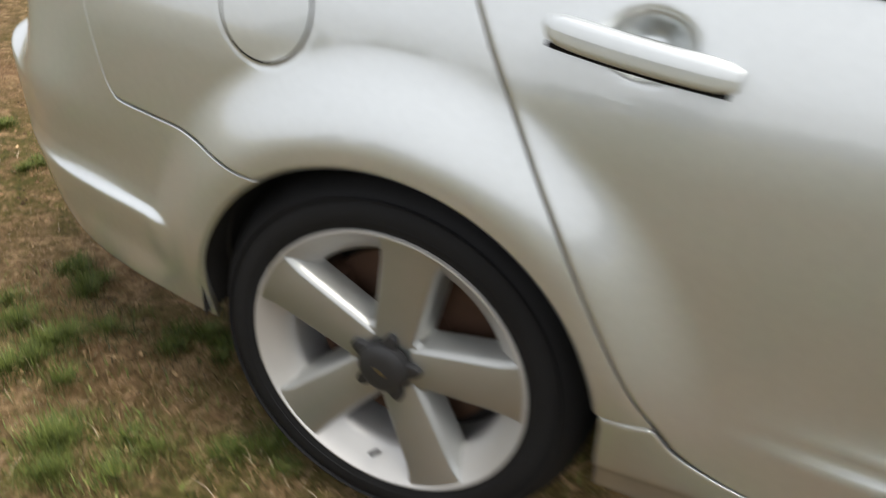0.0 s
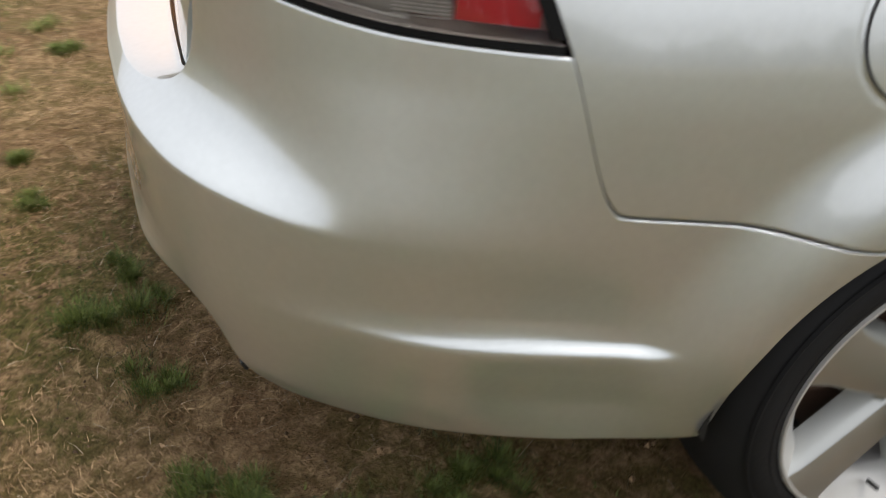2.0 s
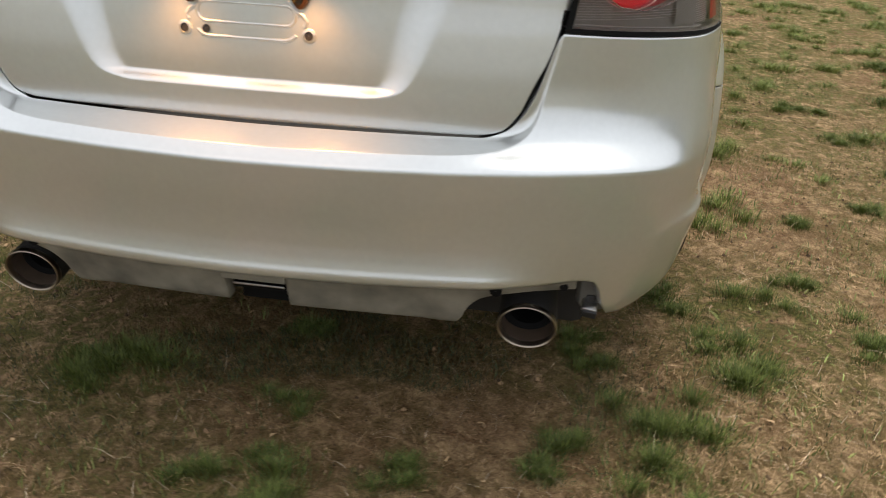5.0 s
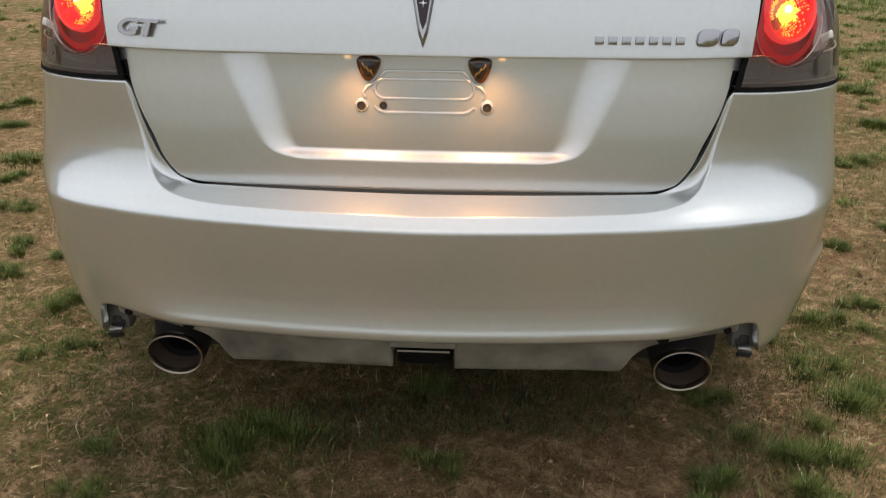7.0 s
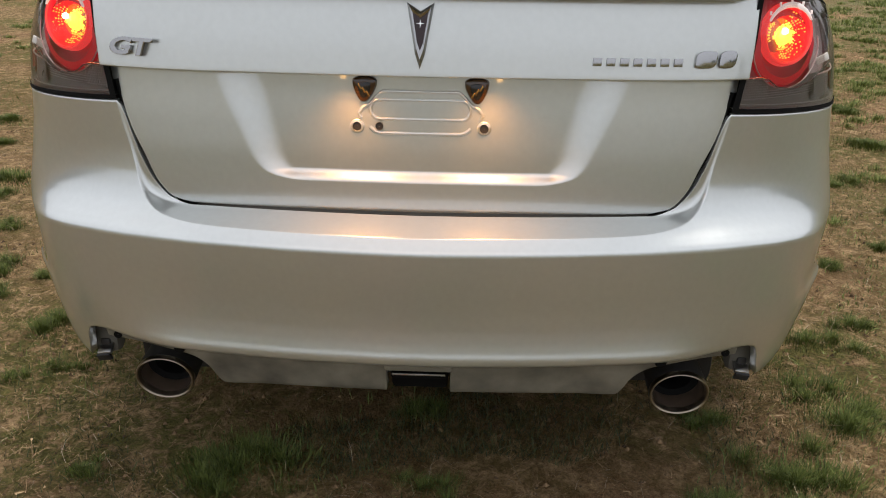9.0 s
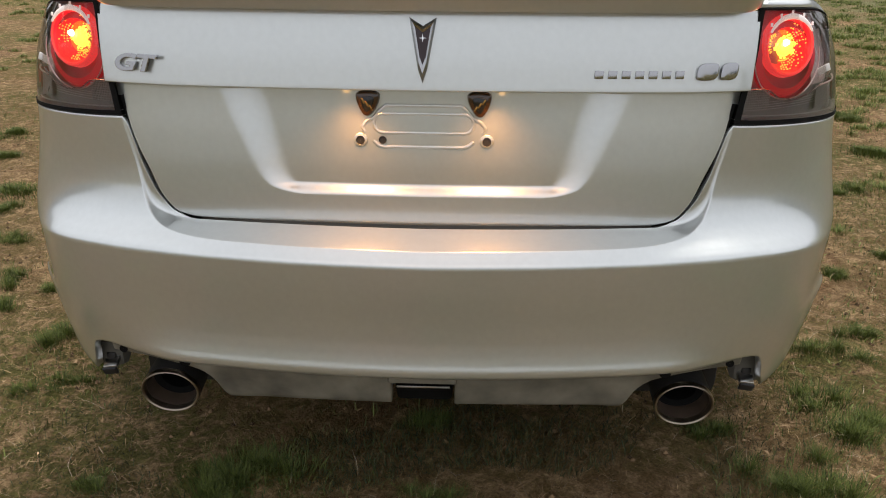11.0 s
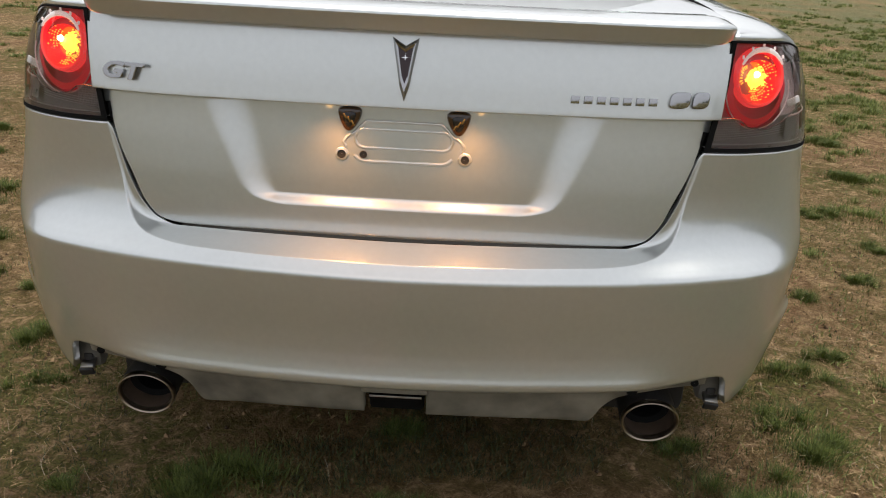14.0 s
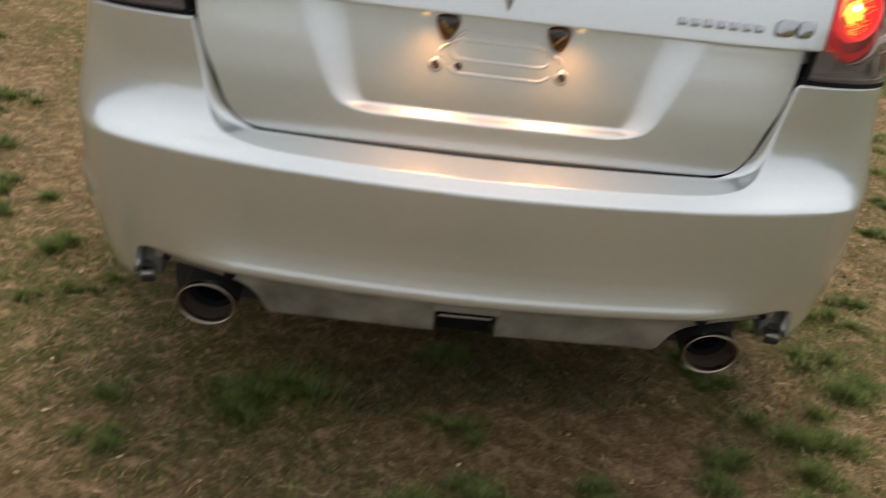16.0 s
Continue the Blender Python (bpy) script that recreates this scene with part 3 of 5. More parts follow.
def quarter(sign):
    y_part = np.concatenate([np.linspace(0.64, 0.80, 14)[:-1], np.linspace(0.80, 0.955, 60)[:-1], np.linspace(0.9551, 1.06, 40)[:-1], np.linspace(1.06, 1.40, 44)[:-1], AXLE + ARCH - 0.004 - 0.086 * np.linspace(1, 0, 24) ** 2,
                             np.linspace(AXLE + ARCH, 1.5635, 10)])
    s = np.concatenate([np.linspace(0.5535, s_at(0.43), 30)[:-1], np.linspace(s_at(0.43), s_at(0.64), 70)[:-1], s_at(y_part)])
    y = plan_y(s)
    low = np.where(y < 0.955, upper_edge(s) + 0.002, np.maximum(arch_z(y), 0.400))
    high = np.where(y < 1.2, np.maximum(low + 0.004, 0.985), np.maximum(seam_door(y), low + 0.001))
    S, Z = columns(s, low, high, 150)
    P, N = body(S, Z), outward(S, Z)
    ridge = s[y < 1.2]
    k = len(ridge)
    E = P[:k, -1]
    tang = P[:k, -1] - body(ridge, high[:k] - 0.01)
    tang /= np.linalg.norm(tang, axis=-1, keepdims=True)
    f = (ridge - ridge[0]) / (ridge[-1] - ridge[0])
    ty = 0.235 + f * (1.205 - 0.235)
    tx, tz = gentle((0.235, 0.557), (0.33, 0.584), (0.45, 0.589), (0.82, 0.572), (1.0, 0.63), (1.205, 0.735)), gentle((0.235, 1.050), (0.5, 1.076), (0.82, 1.09), (1.0, 1.06), (1.205, 1.0))
    Tn = np.stack([tx(ty), ty, tz(ty)], -1)
    K = E + tang * np.maximum(Tn[:, 2:] - E[:, 2:], 0.012) * 0.9
    w = np.linspace(0, 1, 26)[None, 1:, None]
    B = E[:, None] * (1 - w) ** 2 + 2 * K[:, None] * w * (1 - w) + Tn[:, None] * w**2
    sh = np.concatenate([E[:, None], B], 1)
    mir = np.array([sign, 1, 1])
    q = part("quarter_panel", grid_mesh("quarter_panel", flanged(P, N) * mir, PAINT, flip=sign < 0), car)
    part("shoulder", grid_mesh("shoulder", sh * mir, PAINT, flip=sign < 0), q)
    seam = Tn[ty < 0.83] * mir + np.array([-0.0015 * sign, 0, -0.0005])
    part("boot_seam", tube("boot_seam", [tuple(k) for k in seam[::3]], 0.0028, GASKET, 6), q, "dark joint beside the boot lid")
    sl = np.linspace(0.556, s_at(0.47), 40)
    part("lamp_seam", tube("lamp_seam", [tuple(k) for k in body(sl, upper_edge(sl) - 0.001, -0.0008) * mir], 0.0022, GASKET, 6), q, "dark joint above the lamp")
    # filler flap: a shallow disc that follows the panel, with a dark joint round it
    cy, cz, r = 0.936, 0.850, 0.0755
    a = np.linspace(0, 2 * np.pi, 65)

    def ring(r0, r1, n, push):
        rr = np.linspace(r0, r1, n)
        A, R = np.meshgrid(a, rr, indexing="ij")
        return body(s_at(cy + R * np.cos(A)), cz + R * np.sin(A), push) * mir
    if sign > 0:
        part("filler_joint", grid_mesh("filler_joint", ring(r - 0.0008, r + 0.0026, 3, 0.0012), BLACK), q, "dark round joint")
        part("filler_flap", grid_mesh("filler_flap", ring(0.001, r - 0.0008, 14, 0.0018), PAINT), q, "round fuel filler flap")
    return q


for sign in (1, -1):
    quarter(sign)


def side_panel(name, y0, y1, low, high, sign, rows=50, cols=60, label="", slant=None):
    """A door, wing or sill between two upright joints."""
    v = np.linspace(0, 1, cols)
    tt = np.linspace(0, 1, rows)
    Z = low + (high - low) * tt[None, :] * np.ones((cols, 1))
    ya = y0(Z) if callable(y0) else np.full_like(Z, y0)
    yb = y1(Z) if callable(y1) else np.full_like(Z, y1)
    Yy = ya * (1 - v[:, None]) + yb * v[:, None]
    S = s_at(Yy)
    P, N = body(S, Z), outward(S, Z)
    mir = np.array([sign, 1, 1])
    return part(name, grid_mesh(name, flanged(P, N) * mir, PAINT, flip=sign < 0), car, label)


zz = np.linspace(0.384, 1.02, 200)
yy = np.linspace(1.175, 1.85, 600)
door_edge = lambda z: np.interp(z, seam_door(yy)[::-1], yy[::-1]) + 0.0045
for sign in (1, -1):
    rear_door = side_panel("rear_door", door_edge, 2.20, 0.316, 0.974, sign, rows=90, cols=110)
    front_door = side_panel("front_door", 2.206, 3.30, 0.316, 0.974, sign)
    y_sill = np.concatenate([np.linspace(AXLE + ARCH + 0.004, 1.562, 16)[:-1], np.linspace(1.562, 1.85, 50)[:-1], np.linspace(1.85, FRONT_AXLE - ARCH - 0.004, 30)])
    top_sill = np.where(y_sill < 1.564, 0.3965, seam_door(y_sill) - 0.004)
    S, Z = columns(s_at(y_sill), np.full(len(y_sill), 0.20), top_sill, 24)
    part("sill", grid_mesh("sill", flanged(body(S, Z), outward(S, Z)) * np.array([sign, 1, 1]), PAINT, flip=sign < 0), car)
    # front wing, cut round its wheel
    yw = np.concatenate([np.linspace(3.306, FRONT_AXLE - ARCH, 14)[:-1], FRONT_AXLE - ARCH * np.cos(np.linspace(0, np.pi, 60)), np.linspace(FRONT_AXLE + ARCH, 4.50, 8)[1:]])
    sw = s_at(yw)
    lw = np.where(np.abs(yw - FRONT_AXLE) < ARCH, np.maximum(arch_z(yw, FRONT_AXLE), 0.33), 0.33)
    S, Z = columns(sw, lw, np.interp(yw, [3.3, 4.5], [0.962, 0.86]), 40)
    P, N = body(S, Z), outward(S, Z)
    part("front_wing", grid_mesh("front_wing", flanged(P, N) * np.array([sign, 1, 1]), PAINT, flip=sign < 0), car)
    for dd, yh in ((rear_door, 1.45), (front_door, 2.46)):
        handle = empty("door_handle", (0, 0, 0), dd)
        tagged(handle, "body-coloured bar handle over a finger hollow")
        L = np.linspace(-0.116, 0.110, 34)
        A = np.linspace(0, 2 * np.pi, 17)
        bar = np.zeros((34, 17, 3))
        for i, q in enumerate(L):
            k = max(0.0, 1 - (abs(q) / 0.116) ** 8) ** 0.5
            xc = 0.8955 + 0.012 + 0.012 * (1 - (q / 0.116) ** 2)
            zc = 0.886 - 0.10 * q
            bar[i, :, 0] = xc + 0.010 * k * np.sign(np.cos(A)) * np.abs(np.cos(A)) ** 0.38 - 0.0045 * np.sin(A) * k
            bar[i, :, 1] = yh + q
            bar[i, :, 2] = zc + 0.0180 * k * np.sign(np.sin(A)) * np.abs(np.sin(A)) ** 0.7
        part("grip", grid_mesh("grip", bar * np.array([sign, 1, 1]), PAINT), handle)
        # dark rod along the bar, standing for the shadow line beneath it
        under = [(sign * (0.9065 + 0.012 * (1 - (q / 0.116) ** 2)), yh + q, 0.886 - 0.10 * q - 0.0205) for q in np.linspace(-0.108, 0.102, 24)]
        part("grip_shadow_line", tube("grip_shadow_line", under, 0.0040, GASKET, 8), handle, "black strip for the shadow under the grip")

# front bumper, bonnet and roof close the body
s_f = np.linspace(s_at(4.506), S_END, 60)
S, Z = columns(s_f, np.full(60, 0.22), np.interp(s_f, [s_f[0], S_END], [0.84, 0.74]), 30)
P = body(S, Z)
fb = np.concatenate([P, (P * np.array([-1, 1, 1]))[::-1]], 0)
part("front_bumper", grid_mesh("front_bumper", fb, PAINT), car)
v = np.linspace(0, 1, 40)
rows_b = []
for q in v:
    yb = 3.45 + q * 1.47
    wx = float(np.interp(yb, [3.45, 4.4, 4.7, 4.92], [0.80, 0.78, 0.66, 0.36]))
    hz = float(np.interp(q, [0, 0.5, 0.9, 1], [1.0, 0.95, 0.84, 0.74]))
    rows_b.append([(wx * w, yb, hz - 0.09 * abs(w) ** 2.5 * (1 - q)) for w in np.linspace(-1, 1, 30)])
part("bonnet", grid_mesh("bonnet", np.array(rows_b), PAINT, flip=True), car)


def sheet(name, corners, mat, parent, bulge=(0, 0, 0), n=16, label="", flip=False):
    """A gently bowed four-cornered sheet."""
    a, b, c, d = [np.array(k, float) for k in corners]
    p, q = np.meshgrid(np.linspace(0, 1, n), np.linspace(0, 1, n), indexing="ij")
    p, q = p[..., None], q[..., None]
    P = a * (1 - p) * (1 - q) + b * p * (1 - q) + c * p * q + d * (1 - p) * q
    P = P + np.array(bulge) * 16 * p * (1 - p) * q * (1 - q)
    ob = part(name, grid_mesh(name, P, mat, flip=flip), parent, label)
    return ob


sheet("roof", [(-0.56, 1.75, 1.42), (0.56, 1.75, 1.42), (0.56, 2.85, 1.44), (-0.56, 2.85, 1.44)], PAINT, car, (0, 0, 0.03))
for nm, cs in (("rear_window", [(-0.565, 0.82, 1.09), (0.565, 0.82, 1.09), (0.50, 1.75, 1.41), (-0.50, 1.75, 1.41)]), ("windscreen", [(0.70, 3.5, 1.0), (-0.70, 3.5, 1.0), (-0.54, 2.85, 1.43), (0.54, 2.85, 1.43)])):
    g = sheet(nm, cs, GLASS, car, (0, 0, 0.03))
    g.visible_shadow = False
for sign in (1, -1):
    m3 = lambda q: (q[0] * sign, q[1], q[2])
    for nm, cs in (("rear_pillar", [(0.735, 1.205, 1.0), (0.572, 0.82, 1.09), (0.51, 1.75, 1.41), (0.60, 1.75, 1.38)]),
                   ("front_pillar", [(0.80, 3.3, 0.99), (0.70, 3.5, 1.0), (0.54, 2.85, 1.43), (0.60, 2.80, 1.39)]),
                   ("cant_rail", [(0.60, 1.75, 1.38), (0.56, 1.75, 1.42), (0.56, 2.85, 1.44), (0.60, 2.85, 1.39)])):
        sheet(nm, [m3(q) for q in cs], PAINT, car)
    belt = lambda y: float(body(s_at(y), 0.977)[0]) - 0.004
    for nm, ya, yb, xa, xb in (("rear_side_window", 1.30, 2.17, 0.615, 0.60), ("front_side_window", 2.25, 3.25, 0.60, 0.60)):
        top_a, top_b = (1.80 if ya < 2 else 2.25), (2.17 if ya < 2 else 2.85)
        g = sheet(nm, [m3(q) for q in ((belt(ya) - 0.02, ya, 0.972), (belt(yb) - 0.02, yb, 0.972), (xb, top_b, 1.385), (xa, top_a, 1.375))], GLASS, car, label="green-tinted side glass")
        g.visible_shadow = False
    part("centre_pillar", mesh_from("centre_pillar", [m3(q) for q in ((belt(2.16) - 0.012, 2.16, 0.97), (belt(2.26) - 0.012, 2.26, 0.97), (0.605, 2.26, 1.39), (0.605, 2.16, 1.39))], [(0, 1, 2, 3)], GLOSS_BLACK), car)
    part("window_sill_trim", tube("window_sill_trim", [m3((belt(q) + 0.004, q, 0.985)) for q in np.linspace(1.225, 3.25, 40)], 0.009, CHROME), car, "bright strip under the side windows")
    part("window_seal", tube("window_seal", [m3((belt(q) + 0.006, q, 0.974)) for q in np.linspace(1.225, 3.25, 40)], 0.005, BLACK), car, "black rubber seal strip")
    part("window_corner", mesh_from("window_corner", [m3(q) for q in ((belt(1.23) - 0.012, 1.23, 0.978), (belt(1.34) - 0.014, 1.34, 0.978), (0.66, 1.62, 1.25), (0.68, 1.50, 1.22))], [(0, 1, 2, 3)], GLOSS_BLACK), car)

# dark inner shell behind the joints, floor and wheel housings
inner_s = np.concatenate([-half[:0:-1], half])
low = np.maximum(bumper_low(np.abs(inner_s)) + 0.03, 0.33)
S, Z = columns(inner_s, low, np.where(np.abs(inner_s) < 0.5, 0.66, 1.0), 40)
part("inner_shell", grid_mesh("inner_shell", body(S, np.minimum(Z, 1.0), -0.075), UNDER), car)
s_in = s_at(np.linspace(0.94, FRONT_AXLE + 0.3, 160))
yi = plan_y(s_in)
lo = np.where(np.abs(yi - AXLE) < 0.38, np.maximum(arch_z(yi, AXLE, 0.38), 0.25), np.where(np.abs(yi - FRONT_AXLE) < 0.38, np.maximum(arch_z(yi, FRONT_AXLE, 0.38), 0.25), 0.25))
for sign in (1, -1):
    S, Z = columns(s_in, lo, np.full(len(s_in), 0.955), 20)
    part("inner_side", grid_mesh("inner_side", body(S, Z, -0.030) * np.array([sign, 1, 1]), PRIMER), car)
    for axle in (AXLE, FRONT_AXLE):
        a = np.linspace(-0.25, np.pi + 0.08, 40)
        X = np.linspace(0.50, 0.905, 8)
        liner = np.zeros((40, 8, 3))
        liner[..., 0] = X[None] * sign
        liner[..., 1] = axle + 0.352 * np.cos(a)[:, None]
        liner[..., 2] = HUB_Z + 0.352 * np.sin(a)[:, None]
        part("wheel_housing", grid_mesh("wheel_housing", liner, UNDER), car)
part("floor_pan", block("floor_pan", (1.30, 4.3, 0.20), (0, 2.55, 0.28), UNDER, 0.03), car)
part("boot_floor", block("boot_floor", (1.02, 0.60, 0.16), (0, 0.60, 0.36), UNDER, 0.03), car)

# valance below the bumper, in two halves with a slot between
val_low = gentle((0.063, 0.299), (0.30, 0.297), (0.386, 0.291), (0.396, 0.302), (0.410, 0.334), (0.436, 0.360), (0.48, 0.374), (0.556, 0.386), (0.635, 0.394))


def val_at(x, z):
    x, z = np.broadcast_arrays(np.asarray(x, float), np.asarray(z, float))
    y = 0.117 + 0.13 * x**2 + (0.43 - z) * 0.35 + 0.004 * ease(x, 0.47, 0.56)
    return np.stack([x, y, z], -1)


for sign in (1, -1):
    xs = np.concatenate([np.linspace(0.063, 0.38, 40)[:-1], np.linspace(0.38, 0.46, 40)[:-1], np.linspace(0.46, 0.606, 16)])
    t = np.linspace(0, 1, 16)
    Z = val_low(xs)[:, None] * (1 - t) + 0.432 * t
    P = val_at(np.repeat(xs[:, None], 16, 1), Z)
    N = np.zeros_like(P)
    N[..., 1] = -1
    vl = part("valance", grid_mesh("valance", flanged(P, N, 0.03, 0.003) * np.array([sign, 1, 1]), VALANCE, flip=sign < 0), car, "dusty grey lower valance")
    for hx, hz, hr in ((0.461, 0.3815, 0.0115), (0.585, 0.397, 0.008)):
        hy = float(val_at(hx, hz)[1]) - 0.002
        part("drain_hole", lathe("drain_hole", [(0.0, 0.0005), (0.0, hr), (0.004, hr)], GASKET, 20, "y", (hx * sign, hy, hz)), vl, "small dark hole")
part("valance_bridge", block("valance_bridge", (0.128, 0.02, 0.05), (0, 0.1440, 0.384), VALANCE, 0.003), car)
part("tow_eye_plate", block("tow_eye_plate", (0.108, 0.05, 0.012), (0, 0.190, 0.330), GASKET, 0.005), car, "black steel plate in the slot")
part("tow_edge", block("tow_edge", (0.104, 0.003, 0.004), (0, 0.1645, 0.3345), SATIN, 0.001), car, "thin bright strip along the edge of the plate")
part("tow_box", block("tow_box", (0.112, 0.08, 0.05), (0, 0.25, 0.30), GASKET, 0.008), car)

# exhausts
for sign in (1, -1):
    ex = empty("exhaust", (0.524 * sign, 0.220, 0.272), car)
    ex.rotation_euler = (radians(8), 0, 0)
    ex.scale = (1.04, 1, 0.90)
    tagged(ex, "round steel exhaust tip with sooty mouth")
    part("pipe", lathe("pipe", [(0.27, 0.052), (0.05, 0.0565), (0.014, 0.0572)], UNDER, 56, "y"), ex, "dark pipe behind the tip")
    part("tip", lathe("tip", [(0.014, 0.0572), (0.006, 0.058), (0.001, 0.0568), (0.0, 0.055), (0.002, 0.0525), (0.008, 0.0508), (0.014, 0.0500)], EXHAUST, 56, "y"), ex)
    part("inner_pipe", lathe("inner_pipe", [(0.014, 0.0500), (0.050, 0.0485)], RUST, 40, "y"), ex, "rusty inner pipe")
    part("baffle", lathe("baffle", [(0.050, 0.0485), (0.056, 0.036), (0.25, 0.035)], GASKET, 40, "y"), ex)
    part("mouth", lathe("mouth", [(0.24, 0.0005), (0.24, 0.0352)], GASKET, 32, "y"), ex)
    part("silencer", block("silencer", (0.26, 0.40, 0.15), (-0.02 * sign, 0.47, 0.03), UNDER, 0.05), ex)
    hook = empty("tie_bracket", (0.640 * sign, 0.232, 0.330), car)
    tagged(hook, "bare metal bracket under the bumper end")
    part("tab", block("tab", (0.030, 0.030, 0.009), (0, 0, 0.004), SATIN, 0.003, (24, 8 * sign, 0)), hook)
    part("tab_lip", block("tab_lip", (0.029, 0.006, 0.018), (0, -0.012, -0.010), BLACK, 0.002, (24, 8 * sign, 0)), hook, "dark turned-down lip")
    # solid block coloured dark in place of a shaded recess in the bumper
    part("pocket", block("pocket", (0.064, 0.05, 0.100), (0.006 * sign, 0.030, 0.032), POCKET, 0.022), hook, "dark block for the shaded hollow behind the bracket")
    part("arm", block("arm", (0.020, 0.045, 0.024), (0.002 * sign, 0.024, 0.012), BLACK, 0.005), hook)

# ---- wheels ----
def wheel(at, sign):
    w = empty("wheel", at, car)
    tagged(w, "five-spoke silver alloy wheel with a black tyre")
    if sign < 0:
        w.rotation_euler = (0, 0, math.pi)
    tyre = [(-0.215, 0.228), (-0.222, 0.262), (-0.218, 0.296), (-0.205, 0.318), (-0.18, 0.328), (-0.11, 0.330), (-0.055, 0.325), (-0.030, 0.314), (-0.010, 0.297),
            (0.003, 0.276), (0.004, 0.256), (0.001, 0.244), (-0.003, 0.236), (-0.012, 0.228)]
    part("tyre", lathe("tyre", tyre, RUBBER, 96), w)
    for rr in (0.287, 0.254):
        part("sidewall_rib", lathe("sidewall_rib", [(-0.001, rr - 0.0025), (0.0045, rr - 0.001), (0.0045, rr + 0.001), (-0.001, rr + 0.0025)], RUBBER, 96), w)
    barrel = [(-0.21, 0.208), (-0.052, 0.188), (-0.042, 0.189), (-0.030, 0.197), (-0.014, 0.216), (-0.004, 0.2275), (0.000, 0.2305), (0.0035, 0.2335), (0.003, 0.237), (-0.004, 0.238), (-0.014, 0.232), (-0.21, 0.230)]
    part("rim", lathe("rim", barrel, RIM, 96), w)
    hub = [(-0.06, 0.03), (-0.05, 0.078), (-0.024, 0.074), (-0.016, 0.066), (-0.016, 0.0005)]
    part("hub", lathe("hub", hub, ALLOY, 48), w)
    for k in range(5):
        ang = radians(81 + 72 * k)
        rs = np.linspace(0.045, 0.2325, 18)
        P = []
        for r in rs:
            f = (r - 0.045) / 0.1875
            hw = 0.033 + 0.012 * f + 0.010 * max(0.0, (f - 0.72) / 0.28) ** 2
            face = -0.012 + 0.0125 * f
            prof = [(-hw - 0.016, face - 0.045), (-hw - 0.006, face - 0.016), (-hw, face - 0.002), (-hw + 0.004, face), (0, face + 0.0005), (hw - 0.004, face), (hw, face - 0.002), (hw + 0.006, face - 0.016), (hw + 0.016, face - 0.045)]
            P.append([(xx, r * math.cos(ang) - tt * math.sin(ang), r * math.sin(ang) + tt * math.cos(ang)) for tt, xx in prof])
        part("spoke", grid_mesh("spoke", np.array(P), ALLOY), w)
    lobes = []
    for q in range(100):
        a3 = q / 100 * 2 * math.pi
        rr = 0.041 + 0.023 * max(0.0, math.cos(5 * (a3 - radians(81)))) ** 0.9
        lobes.append((rr * math.cos(a3), rr * math.sin(a3)))
    part("cap_star", prism("cap_star", lobes, 0.012, Matrix(((0, 0, 1, -0.012), (1, 0, 0, 0), (0, 1, 0, 0), (0, 0, 0, 1))), BLACK, 0.003), w)
    part("centre_cap", lathe("centre_cap", [(-0.010, 0.044), (0.004, 0.042), (0.010, 0.034), (0.012, 0.02), (0.012, 0.0005)], BLACK, 40), w, "dark plastic star-shaped centre cap")
    part("cap_emblem", prism("cap_emblem", [(-0.013, 0.004), (-0.004, 0.007), (0.013, -0.004), (0.004, -0.007)], 0.001, Matrix(((0, 0, 1, 0.012), (1, 0, 0, 0), (0, 1, 0, 0), (0, 0, 0, 1))), DARK_CHROME), w, "small worn metal emblem")
    part("brake_disc", lathe("brake_disc", [(-0.10, 0.165), (-0.085, 0.165), (-0.085, 0.09), (-0.06, 0.085), (-0.06, 0.0005)], DISC, 48), w, "rusty brake disc")
    part("back_plate", lathe("back_plate", [(-0.125, 0.215), (-0.12, 0.0005)], UNDER, 48), w)
    part("caliper", block("caliper", (0.06, 0.09, 0.14), (-0.09, -0.145, 0.04), DISC, 0.02), w)
    part("valve", tube("valve", [(-0.02, -0.012, -0.198), (0.002, -0.016, -0.189)], 0.004, BLACK), w)
    return w


for axle in (AXLE, FRONT_AXLE):
    for sign in (1, -1):
        wheel((0.915 * sign, axle, HUB_Z), sign)

# ---- tail lamps ----
lamp_top = lambda s: upper_edge(s) - 0.004


def lamp_grid(s, low, high, rows, push, sign):
    S, Z = columns(s, low, high, rows)
    return body(S + edge_lean(Z) * (1 - ease(S, 0.56, 0.64)), Z, push) * np.array([sign, 1, 1])


def lamp_inner(z):
    return 0.541 + 0.007 * np.clip((z - 0.853) / 0.077, 0, 1) + edge_lean(z)


